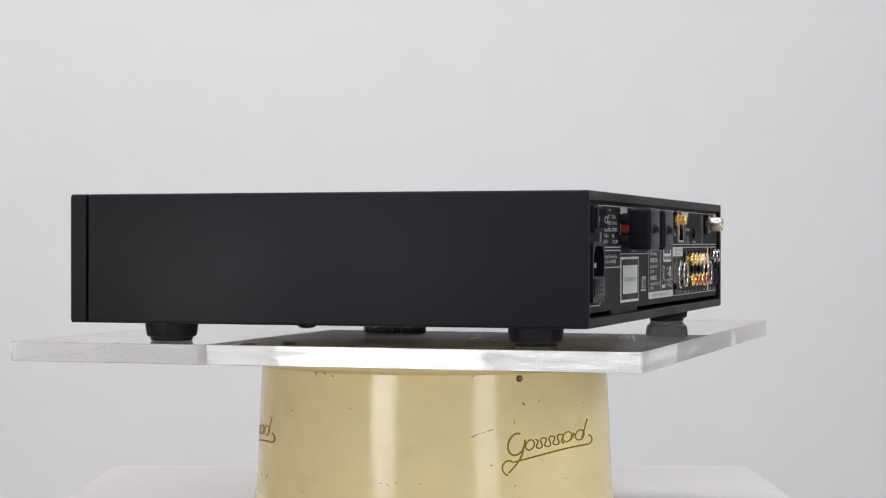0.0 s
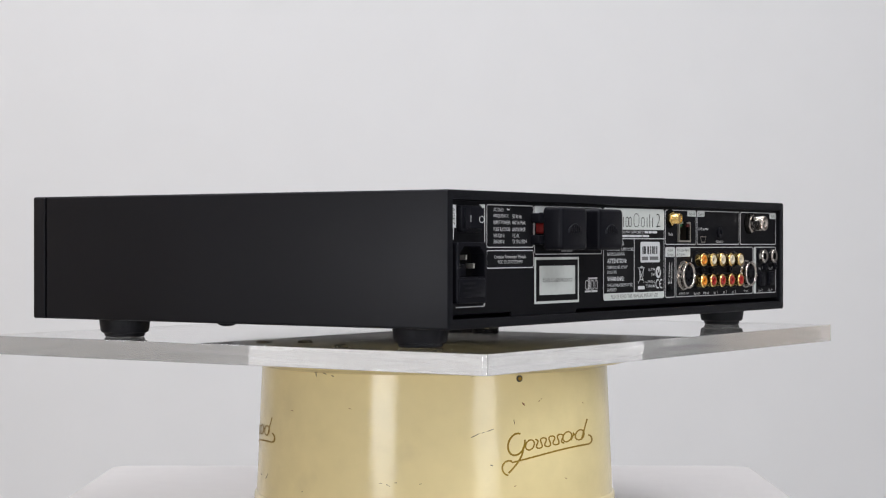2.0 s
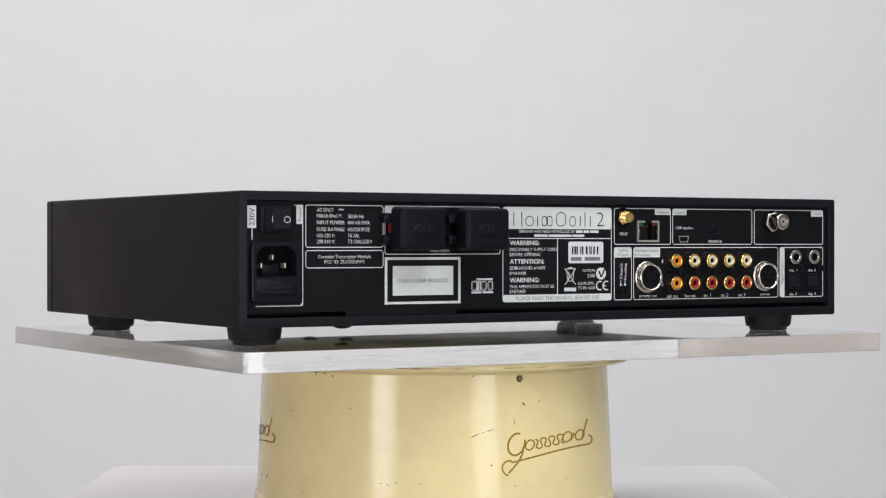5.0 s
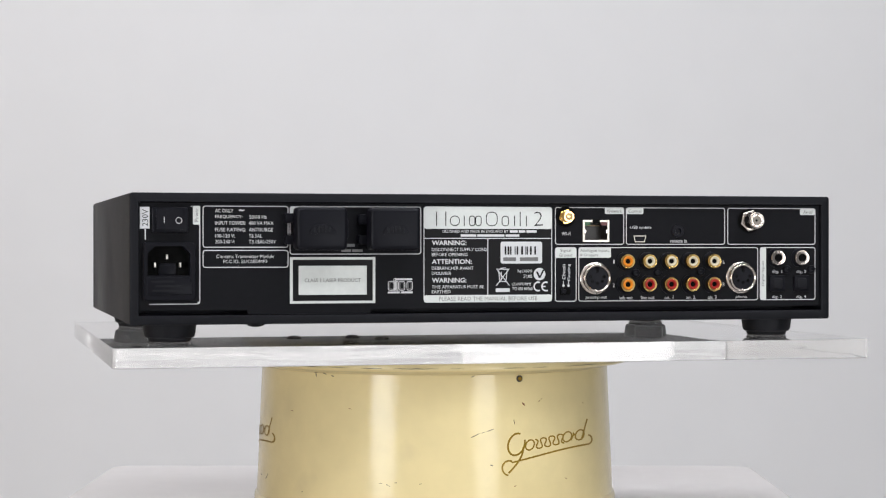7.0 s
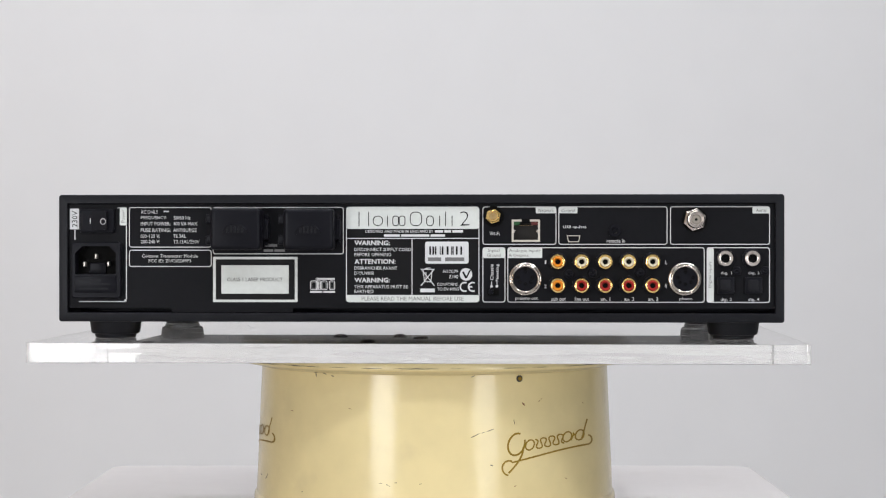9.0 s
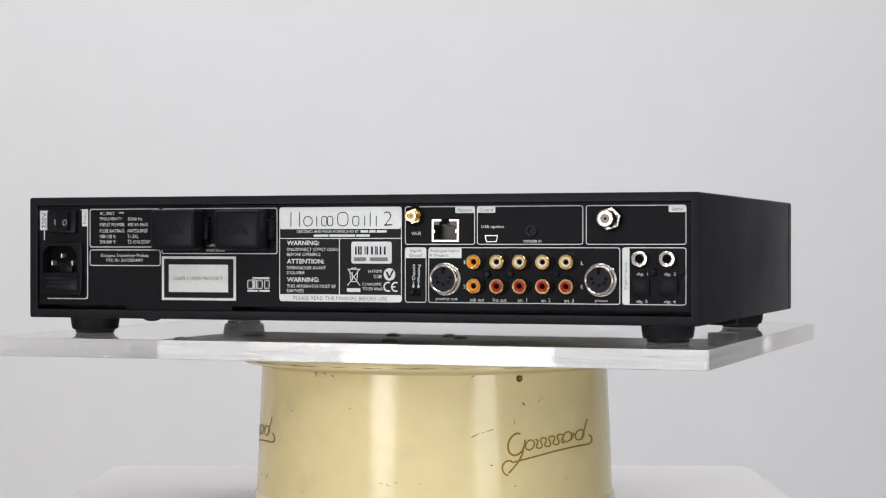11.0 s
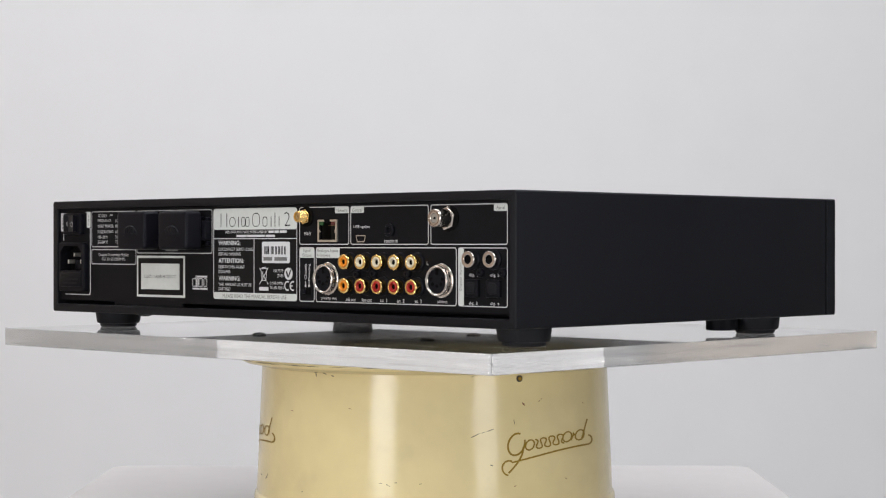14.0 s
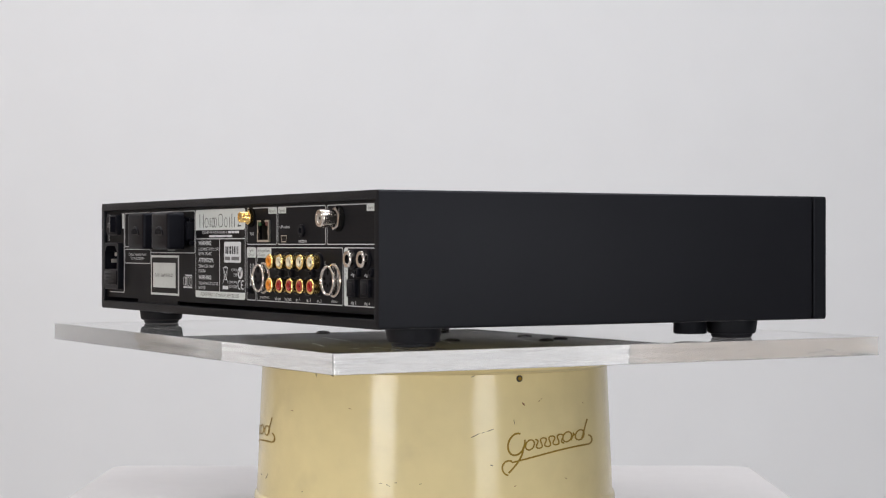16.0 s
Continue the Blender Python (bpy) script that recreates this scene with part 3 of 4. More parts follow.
def build_labels():
    # laser label
    lab = patch("laser_label", 393.5, 544.5, 455, 535.5, SILVERFOIL, parent=amplifier, level=0.0001, label="silver and black laser class label")
    patch("black_border", 398.5, 539.5, 459.5, 531, BLACKINK, parent=lab, level=0.0003)
    patch("white_field", 408.5, 529, 470, 520.5, SILVERFOIL, parent=lab, level=0.0005)
    lettering("CLASS 1 LASER PRODUCT", 419, 518, 492, 498.5, GREYINK, lab, level=0.0006)
    # disc mark, kept to plain shapes
    for u0, u1 in ((567, 580), (586, 598), (600.5, 611.5)):
        frame_line(u0, u1, 497, 514, 4, 1.3)
        frame_line(u0 + 2.2, u1 - 2.2, 499.2, 511.8, 2.4, 1.3, mat=GREYINK)
    for u in (577, 581.5):
        frame_line(u, u + 4.2, 492 if u < 580 else 497, 514, 1.5, 1.2)
        bars("disc_mark", ((u + 1.7, u + 2.5),), 495, 512, GREYINK, rear_panel)
    word_bars(580, 611, 492.5, 495.8, 1, 1, INK, rear_panel)
    word_bars(567, 611.5, 515.5, 518.8, 2, 2, INK, rear_panel)
    # warning label
    lab = patch("warning_label", 631, 867.5, 366, 535.5, BLACKINK, r=6, parent=amplifier, level=0.0001, label="black and white printed warning label")
    x0, x1, z0, z1 = rect(631, 867.5, 366, 535.5)
    bm = bmesh.new()
    outline(bm, x0, x1, z0, z1, YP - 0.0003, 6 * UNIT, 1.5 * UNIT)
    part("white_edge", bm, STICKER, lab)
    patch("title_field", 631.5, 867, 366.5, 405.5, SILVERFOIL, r=5, parent=lab, level=0.0004)
    patch("footer_field", 631.5, 867, 522.5, 535, SILVERFOIL, r=4, parent=lab, level=0.0004)
    patch("rule_line", 632, 867, 421.5, 423, STICKER, parent=lab, level=0.0003)
    patch("rule_line", 747.5, 749, 423, 522.5, STICKER, parent=lab, level=0.0003)
    # product title as plain thin strokes
    L = 0.0006
    for u0, u1, v0, v1, r in ((678.5, 697, 382, 400.5, 9), (713.5, 725, 382, 400.5, 5), (725, 736.5, 382, 400.5, 5), (744.5, 766, 375, 400.5, 9),
                              (773.5, 787, 382, 400.5, 6)):
        x0, x1, z0, z1 = rect(u0, u1, v0, v1)
        part("title_outline", outline(bmesh.new(), x0, x1, z0, z1, YP - L, r * UNIT, 1.5 * UNIT), BLACKINK, lab)
    for u, v in ((653.5, 375), (670.5, 375), (704, 382), (796.5, 382), (807, 375), (818.5, 382)):
        bars("title_stroke", ((u, u + 1.5),), v, 400.5, BLACKINK, lab, L)
    lettering("2", 833.5, 850, 374.5, 400, BLACKINK, lab, bold=-0.022, level=0.0005)
    lettering("DESIGNED AND MADE IN ENGLAND BY", 665.5, 786, 407.3, 412.3, STICKER, lab, bold=0.0, level=0.0002)
    word_bars(789, 838.5, 407.6, 412, 3, 7, STICKER, lab, 0.0003)
    word_bars(698.5, 806.5, 415.2, 419.3, 3, 8, STICKER, lab, 0.0003)
    for s, u1, v, h, b in (("WARNING:", 709, 426, 8.5, 0.022), ("DISCONNECT SUPPLY CORD", 746.5, 439, 5.8, 0.0), ("BEFORE OPENING", 711, 448, 5.8, 0.0), ("ATTENTION:", 719, 459, 8.5, 0.022),
                           ("DEBRANCHER AVANT", 722, 472, 5.8, 0.0), ("D'OUVRIR", 681, 481, 5.8, 0.0), ("WARNING:", 709, 492, 8.5, 0.022), ("THIS APPARATUS MUST BE", 741, 505, 5.8, 0.0),
                           ("EARTHED", 680, 513.5, 5.8, 0.0)):
        lettering(s, 646, u1, v, v + h, STICKER, lab, bold=b, level=0.0002)
    lettering("PLEASE READ THE MANUAL BEFORE USE", 659, 839.5, 525.5, 532.5, GREYINK, lab, level=0.0004)
    # serial sticker: bars alone
    st = patch("serial_sticker", 771.5, 848.5, 428, 467, STICKER, r=4, parent=lab, level=0.0005)
    bars("code_bar", ((779, 782), (784.5, 787.5), (789, 791.5), (797.5, 799), (801, 804), (809.5, 813), (817.5, 819), (820, 822), (826, 829), (834, 837)), 436.5, 451, BLACKINK, st, 0.0007)
    bars("code_bar", ((776.5, 800), (807, 841)), 456, 462.5, GREYINK, st, 0.0007)
    # crossed bin
    bin_parts = (((764, 476), (788, 506)), ((788, 476), (764, 506)), ((767, 477), (786, 477)), ((768, 479), (770.5, 499)), ((784, 479), (781.5, 499)), ((770.5, 499), (781.5, 499)),
                 ((771, 475.5), (781, 474.5)), ((773, 482), (773, 497)))
    bm = bmesh.new()
    for (a, b), (c, d) in bin_parts:
        k = math.hypot(c - a, d - b)
        nx, nz = -(d - b) / k * 0.7, (c - a) / k * 0.7
        q = [at(a + nx, b + nz), at(c + nx, d + nz), at(c - nx, d - nz), at(a - nx, b - nz)]
        bm.faces.new([bm.verts.new((x, YP - 0.0004, z)) for x, z in q])
    part("crossed_bin_symbol", bm, STICKER, lab)
    patch("symbol_bar", 763, 788.5, 511, 517.5, STICKER, parent=lab, level=0.0003)
    lettering("N17079", 803.5, 830, 478, 483.5, STICKER, lab, bold=0.0, level=0.0002)
    lettering("Z180", 813.5, 830, 487, 493, STICKER, lab, bold=0.0, level=0.0002)
    lettering("CONFORMS", 792.5, 829, 501, 506, STICKER, lab, bold=0.0, level=0.0002)
    lettering("TO EN 60065", 793, 831, 509, 514.5, STICKER, lab, bold=0.0, level=0.0002)
    # round tick symbol
    bm = bmesh.new()
    cx, cz = at(844, 486)
    r = 11 * UNIT
    flat(bm, cx - r, cx + r, cz - r, cz + r, YP - 0.0003, r * 0.99, 8)
    tick = part("tick_symbol", bm, STICKER, lab)
    bm = bmesh.new()
    for pts in (((837, 482), (840, 480.5), (846, 492), (842.5, 493)), ((842.5, 493), (846, 492), (853, 478), (849.5, 478.5))):
        bm.faces.new([bm.verts.new((at(*p)[0], YP - 0.0006, at(*p)[1])) for p in pts])
    part("tick_stroke", bm, BLACKINK, tick)
    # conformity mark: two open arcs
    bm = bmesh.new()
    for cu in (841.5, 856):
        rows = []
        for k in range(15):
            a = radians(65 + 230 * k / 14)
            rows.append([bm.verts.new((at(cu + q * math.cos(a), 508)[0], YP - 0.0004, at(0, 508 - q * math.sin(a))[1])) for q in (6.4, 9.0)])
        for p, q in zip(rows, rows[1:]):
            bm.faces.new((p[0], p[1], q[1], q[0]))
    q = rect(848, 855, 506.8, 509.2)
    flat(bm, *q, YP - 0.0003, seg=1)
    part("conformity_mark", bm, STICKER, lab)


build_labels()


# ---- connectors
def build_mains():
    x0, x1, z0, z1 = rect(156, 217, 370, 413)
    sw = part("power_switch", slab_y(bmesh.new(), x0, x1, z0, z1, YP - 0.0032, YP, 0.0012, 0.0006), PLASTIC, amplifier, "black mains rocker switch", smooth=35)
    x0, x1, z0, z1 = rect(162.5, 206, 374, 407)
    bm = bmesh.new()
    # rocker, one end pressed in
    xm = (x0 + x1) / 2 - 0.002
    y = YP - 0.0032
    prof = [(x0, y + 0.0004), (x0, y - 0.0012), (xm, y - 0.0010), (x1, y - 0.0036), (x1, y + 0.0004)]
    loft(bm, [[(px, py, z0) for px, py in prof], [(px, py, z1) for px, py in prof]])
    rk = part("rocker", bm, PLASTIC, sw)
    bm = bmesh.new()
    a = at(173, 391, 0.0055)
    flat(bm, a[0] - 0.0002, a[0] + 0.0002, a[1] - 0.0016, a[1] + 0.0016, YP - 0.00455)
    part("on_mark", bm, INK, sw)
    a = at(197, 392, 0.006)
    bm = bmesh.new()
    n = 20
    loops = []
    for r in (0.0015, 0.00185):
        ring = [(a[0] + r * math.cos(6.2832 * k / n), a[1] + r * math.sin(6.2832 * k / n)) for k in range(n)]
        loops.append([(px, y - 0.0012 - 0.0026 * (px - xm) / (x1 - xm), pz) for px, pz in ring])
    loft(bm, loops, False, False)
    part("off_mark", bm, INK, sw)
    # inlet: a block with an eight-sided well, three blades and a fuse drawer
    x0, x1, z0, z1 = rect(141, 230, 429, 529)
    wx0, wx1, wz0, wz1 = rect(148, 221, 436, 486)
    cut = 0.0042
    well = [(wx0, wz0), (wx1, wz0), (wx1, wz1 - cut), (wx1 - cut, wz1), (wx0 + cut, wz1), (wx0, wz1 - cut)]
    yf = YP - 0.0036
    deep = YP + 0.0052
    n = 24
    cx, cz = (wx0 + wx1) / 2, (wz0 + wz1) / 2

    def ray_out(poly, a):
        """Where the ray at angle a from the well's middle leaves a polygon."""
        dx, dz = math.cos(a), math.sin(a)
        best = 1.0
        for (ax, az), (bx, bz) in zip(poly, poly[1:] + poly[:1]):
            ex, ez = bx - ax, bz - az
            den = dx * ez - dz * ex
            if abs(den) < 1e-12:
                continue
            t = ((ax - cx) * ez - (az - cz) * ex) / den
            k = ((ax - cx) * dz - (az - cz) * dx) / den
            if t > 0 and -1e-6 <= k <= 1 + 1e-6:
                best = min(best, t)
        return cx + dx * best, cz + dz * best

    outer = rounded(x0, x1, z0, z1, 0.0022, 4)
    inner_out = rounded(x0 + 0.0006, x1 - 0.0006, z0 + 0.0006, z1 - 0.0006, 0.0018, 4)
    ways = sorted([math.atan2(z - cz, x - cx) for x, z in outer] + [math.atan2(z - cz, x - cx) for x, z in well] + [6.2832 * k / n - 3.1416 for k in range(n)])
    ring_o, ring_i, ring_w = [[ray_out(poly, a) for a in ways] for poly in (outer, inner_out, well)]
    bm = bmesh.new()
    loft(bm, [[(x, YP, z) for x, z in ring_o], [(x, yf + 0.0006, z) for x, z in ring_o], [(x, yf, z) for x, z in ring_i],
              [(x, yf, z) for x, z in ring_w], [(x, deep, z) for x, z in ring_w]], False, False)
    part_in = part("mains_inlet", bm, PLASTIC, amplifier, "black three-pin mains inlet", smooth=30)
    bm = bmesh.new()
    loft(bm, [[(x, deep - 0.0001, z) for x, z in well], [(x, deep + 0.0006, z) for x, z in well]])
    part("well_floor", bm, DARK, part_in)
    for u, v in ((184.5, 454), (164, 468), (207, 468)):
        bx, bz = at(u, v, -0.004)
        bm = bmesh.new()
        slab_y(bm, bx - 0.0005, bx + 0.0005, bz - 0.0014, bz + 0.0014, YP - 0.0004, deep, 0.0002, 0.0003)
        part("blade", bm, BLADE, part_in, "bright metal blade")
    bx, bz = at(185.5, 474, -0.004)
    bm = bmesh.new()
    slab_y(bm, bx - 0.0050, bx + 0.0052, bz - 0.0042, bz + 0.0030, YP + 0.0036, deep, 0.0012, 0.0006)
    part("insulator_block", bm, PLASTIC, part_in, smooth=30)
    fx0, fx1, fz0, fz1 = rect(147, 222, 489, 519)
    bm = bmesh.new()
    slab_y(bm, fx0, fx1, fz0, fz1, yf - 0.0005, yf + 0.0006, 0.0006, 0.0003)
    fd = part("fuse_drawer", bm, PLASTIC, part_in, smooth=35)
    for k, (a, b) in enumerate(((0.10, 0.62), (0.18, 0.86), (0.12, 0.80))):
        zc = fz1 - 0.0024 - 0.0026 * k
        bm = bmesh.new()
        flat(bm, fx0 + (fx1 - fx0) * a, fx0 + (fx1 - fx0) * b, zc - 0.0006, zc + 0.0006, yf - 0.0005, 0.0002)
        part("moulded_bar", bm, RUBBER, fd)


build_mains()


def speaker_plug(u0, u1, v0, v1):
    """A square loudspeaker plug standing out of its socket block, latch arms at its sides."""
    P = 0.0176
    x0, x1, z0, z1 = rect(u0, u1, v0, v1, P)
    y = YP - P
    bm = bmesh.new()

    def lp(inset, yy, r):
        return [(x, yy, z) for x, z in rounded(x0 + inset, x1 - inset, z0 + inset, z1 - inset, r, 5)]
    loft(bm, [lp(0.0022, y - 0.0002, 0.002), lp(0.0008, y + 0.0002, 0.0022), lp(0.0002, y + 0.0009, 0.0024), lp(0, y + 0.002, 0.0025),
              lp(0, y + 0.0116, 0.0025), lp(0.0008, y + 0.0124, 0.002)])
    plug = part("speaker_plug", bm, PLASTIC, amplifier, "chunky square black speaker plug", smooth=40)
    # raised grip arch on the face
    bm = bmesh.new()
    cx, cz = (x0 + x1) / 2, (z0 + z1) / 2 - 0.0028
    rows = []
    for k in range(13):
        a = radians(180 * k / 12)
        rows.append([(cx + 0.0078 * math.cos(a), y - 0.0002, cz + 0.0060 * math.sin(a)), (cx + 0.0072 * math.cos(a), y - 0.0008, cz + 0.0054 * math.sin(a))])
    lo, hi = [r[0] for r in rows], [r[1] for r in rows]
    loft(bm, [lo, hi], False, True)
    part("grip_arch", bm, PLASTIC, plug)
    for k in (-2, -1, 0, 1, 2):
        rx = cx + k * 0.0022
        top = cz + 0.0050 * math.sqrt(max(0.0, 1 - (k * 0.0022 / 0.0072) ** 2)) - 0.0004
        bm = bmesh.new()
        slab_y(bm, rx - 0.0006, rx + 0.0006, cz + 0.0006, top, y - 0.0013, y - 0.0007, 0.0002, 0.0002)
        part("grip_rib", bm, RUBBER, plug)
    # neck and socket behind
    bm = bmesh.new()
    slab_y(bm, x0 + 0.004, x1 - 0.004, z0 + 0.003, z1 - 0.003, y + 0.0112, YP, 0.001, 0.0003)
    part("neck", bm, PLASTIC, plug)
    for zc in (z1 - 0.0065, z0 + 0.0058):
        bm = bmesh.new()
        slab_y(bm, x0 - 0.0046, x0 + 0.002, zc - 0.0026, zc + 0.0030, YP - 0.0058, YP, 0.0012, 0.0006)
        part("latch", bm, PLASTIC, plug, smooth=40)
    bm = bmesh.new()
    slab_y(bm, x1 - 0.002, x1 + 0.0030, (z0 + z1) / 2 - 0.0062, (z0 + z1) / 2 + 0.0062, YP - 0.0050, YP, 0.0012, 0.0006)
    part("release_bar", bm, PLASTIC, plug, smooth=40)
    for zc in (z1 - 0.0050, z0 + 0.0040):
        bm = bmesh.new()
        lathe_y(bm, x1 + 0.0014, zc, [(0.0014, YP), (0.0014, YP - 0.0024), (0.0010, YP - 0.0028)], 14)
        part("pin", bm, PLASTIC, plug, smooth=40)
    return plug, x0, x1, z0, z1


def build_plugs():
    a, x0, x1, z0, z1 = speaker_plug(390.5, 480.5, 368, 443)
    zm = (z0 + z1) / 2
    bm = bmesh.new()
    slab_y(bm, x0 + 0.0012, x0 + 0.0045, zm - 0.0030, zm + 0.0034, YP - 0.0068, YP, 0.0015, 0.0006)
    part("red_collar", bm, COLLAR, a, "red plastic socket collar", smooth=40)
    b, x0, x1, z0, z1 = speaker_plug(521.5, 611, 369.5, 443)
    bm = bmesh.new()
    slab_y(bm, x1 - 0.0050, x1 - 0.0026, zm - 0.0030, zm + 0.0034, YP - 0.0075, YP, 0.0015, 0.0006)
    part("red_collar", bm, DIMRED, b, "dark red plastic socket collar", smooth=40)


build_plugs()


def rca(u, v, shell, insert, label, p=0.0062, k=1.0, bore=0.0030, proud=0.0004):
    x, z = at(u, v, p)
    y = YP - p
    bm = bmesh.new()
    lathe_y(bm, x, z, [(0.0056 * k, YP), (0.0056 * k, YP - 0.0008), (0.0050 * k, YP - 0.0012), (0.0043 * k, YP - 0.0013)], 24)
    base = part("phono_socket", bm, PLASTIC, amplifier, label, smooth=35)
    bm = bmesh.new()
    lathe_y(bm, x, z, [(0.0041 * k, YP - 0.0012), (0.0041 * k, y + 0.0012), (0.0044 * k, y + 0.0011), (0.00455 * k, y + 0.0007), (0.0044 * k, y + 0.0003), (0.0041 * k, y), ((0.0041 + bore) / 2 * k, y + 0.0001), ((bore + 0.0002) * k, y + 0.0002),
                       ((bore + 0.0001) * k, y + 0.0003), (bore * k, y + 0.002)], 28)
    part("shell", bm, shell, base, smooth=40)
    bm = bmesh.new()
    lathe_y(bm, x, z, [(bore * k, y + 0.0015), (bore * k, y - proud + 0.0003), ((bore - 0.0003) * k, y - proud), (0.0022 * k, y - proud + 0.0001), (0.0017 * k, y + 0.0006), (0.0015 * k, y + 0.0018)], 24)
    part("insert", bm, insert, base, smooth=40)
    bm = bmesh.new()
    lathe_y(bm, x, z, [(0.00148 * k, y + 0.0014), (0.00146 * k, y + 0.0010)], 16)
    part("pin_hole", bm, DARK, base)


def din(u, v):
    p = 0.0052
    x, z = at(u, v, p)
    y = YP - p
    bm = bmesh.new()
    lathe_y(bm, x, z, [(0.0097, YP), (0.0097, YP - 0.0007), (0.0094, YP - 0.0010), (0.0085, YP - 0.0012), (0.0084, YP - 0.0014), (0.0084, y + 0.0020), (0.0086, y + 0.0017), (0.0088, y + 0.0012), (0.0087, y + 0.0006), (0.0083, y + 0.0001),
                       (0.0079, y), (0.0076, y + 0.0003), (0.0074, y + 0.0004), (0.0070, y + 0.0009), (0.0069, y + 0.0030)], 44)
    s = part("din_socket", bm, NICKEL, amplifier, "round chrome-ringed multi-pin socket", smooth=40)
    bm = bmesh.new()
    lathe_y(bm, x, z, [(0.0071, y + 0.0030), (0.0071, y + 0.0014), (0.0068, y + 0.0011)], 32)
    part("insulator", bm, PLASTIC, s, smooth=35)
    for a in (90, 42, 138, -6, 186, 270):
        bm = bmesh.new()
        lathe_y(bm, x + 0.0044 * math.cos(radians(a)), z - 0.0036 * math.sin(radians(a)) + 0.0006, [(0.0010, y + 0.0012), (0.0010, y + 0.0009), (0.0006, y + 0.0009), (0.0005, y + 0.0011)], 12)
        part("contact", bm, DARK, s)
    bm = bmesh.new()
    slab_y(bm, x - 0.0012, x + 0.0012, z + 0.0052, z + 0.0070, y + 0.0008, y + 0.0014, 0.0003, 0.0002)
    part("key_notch", bm, DARK, s)


def hex_nut(bm, x, z, r, y0, y1):
    return lathe_y(bm, x, z, [(r, y0), (r, y1 + 0.0004), (r * 0.93, y1)], hexagon=True)


def build_connectors():
    for k, u in enumerate((1007, 1049, 1090.5, 1132, 1174)):
        top = ORANGEIN if k == 0 else CREAMIN
        low = ORANGEIN if k == 0 else REDIN
        rca(u, 463.5, GOLD, top, "gold phono socket with %s centre" % ("orange" if k == 0 else "white"))
        rca(u, 505.5, GOLD, low, "gold phono socket with %s centre" % ("orange" if k == 0 else "red"))
    for u in (1301, 1348.5):
        rca(u, 457.5, NICKEL, DARK, "nickel phono socket with black centre", 0.0044, 1.06, 0.0023, -0.0002)
    din(949.5, 494)
    din(1231, 494)
    # network socket
    x0, x1, z0, z1 = rect(924.5, 974.5, 389, 428.5)
    bm = bmesh.new()
    outline(bm, x0, x1, z0, z1, YP - 0.0012, 0.0004, 0.0012, 2, 0)
    ring = rounded(x0, x1, z0, z1, 0.0004, 2)
    loft(bm, [[(x, YP - 0.0012, z) for x, z in ring], [(x, YP, z) for x, z in ring]], False, False)
    lan = part("network_socket", bm, CHROME, amplifier, "metal-framed network socket with two small lights")
    w = 0.0012
    bm = bmesh.new()
    box = [(x0 + w, z0 + w), (x1 - w, z0 + w), (x1 - w, z1 - w), (x0 + w, z1 - w)]
    loft(bm, [[(x, y, z) for x, z in box] for y in (YP - 0.0011, YP + 0.0090)], False, True)
    part("cavity", bm, SHELL, lan, "deep brown-black socket well")
    for k in range(8):
        xc = (x0 + x1) / 2 + (k - 3.5) * 0.00102
        bm = bmesh.new()
        loft(bm, [[(xc + a, YP + y, z1 - w - 0.0024 + b) for a, b in ((-0.0002, 0), (0.0002, 0), (0.0002, 0.0003), (-0.0002, 0.0003))] for y in (0.0032, 0.0086)])
        part("contact_spring", bm, BRASSY, lan)
    for a, b, m in ((x0 + w, x0 + w + 0.0035, GREENIN), (x1 - w - 0.0040, x1 - w, DIMRED)):
        bm = bmesh.new()
        slab_y(bm, a, b, z1 - w - 0.0021, z1 - w + 0.0002, YP - 0.0010, YP, 0.0001, 0.00005)
        part("indicator", bm, m, lan)
    bm = bmesh.new()
    xm = (x0 + x1) / 2
    slab_y(bm, xm - 0.0024, xm + 0.0024, z1 - 0.0021, z1 + 0.0002, YP - 0.0014, YP, 0.0001, 0.00005)
    part("latch_slot", bm, DARK, lan)
    for xx in (x0 + w, x1 - w - 0.0008):
        bm = bmesh.new()
        slab_y(bm, xx, xx + 0.0008, (z0 + z1) / 2 - 0.0012, (z0 + z1) / 2 + 0.0006, YP - 0.0012, YP, 0.0001, 0.00005)
        part("contact_tab", bm, NICKEL, lan)
    # small data socket
    bm = bmesh.new()
    a = [at(1021.5, 417), at(1045.5, 417), at(1045, 421), at(1042.5, 429), at(1024.5, 429), at(1022, 421)]
    c = at(1033.5, 423)
    loft(bm, [[(x, YP - 0.0004, z) for x, z in a], [(c[0] + (x - c[0]) * 0.87, YP - 0.0004, c[1] + (z - c[1]) * 0.76) for x, z in a]], False, False)
    usb = part("data_socket", bm, CHROME, amplifier, "small metal-rimmed data socket")
    bm = bmesh.new()
    q = [at(1025, 421.2), at(1042, 421.2), at(1041, 425.5), at(1026, 425.5)]
    loft(bm, [[(x, YP - 0.0003, z) for x, z in q], [(x, YP - 0.0001, z) for x, z in q]])
    part("tongue", bm, PLASTIC, usb)
    # remote jack
    x, z = at(1106, 409)
    bm = bmesh.new()
    lathe_y(bm, x, z, [(0.0038, YP), (0.0038, YP - 0.0012), (0.0035, YP - 0.0015), (0.0020, YP - 0.0015), (0.0018, YP - 0.0012), (0.0017, YP - 0.0002)], 28)
    jack = part("remote_jack", bm, PLASTIC, amplifier, "small black round jack", smooth=35)
    bm = bmesh.new()
    lathe_y(bm, x + 0.0009, z - 0.0012, [(0.0005, YP - 0.0004), (0.0004, YP - 0.0009)], 10)
    part("spring_contact", bm, CHIP, jack)
    # wireless socket, gold
    P = 0.0080
    x, z = at(893, 383, P)
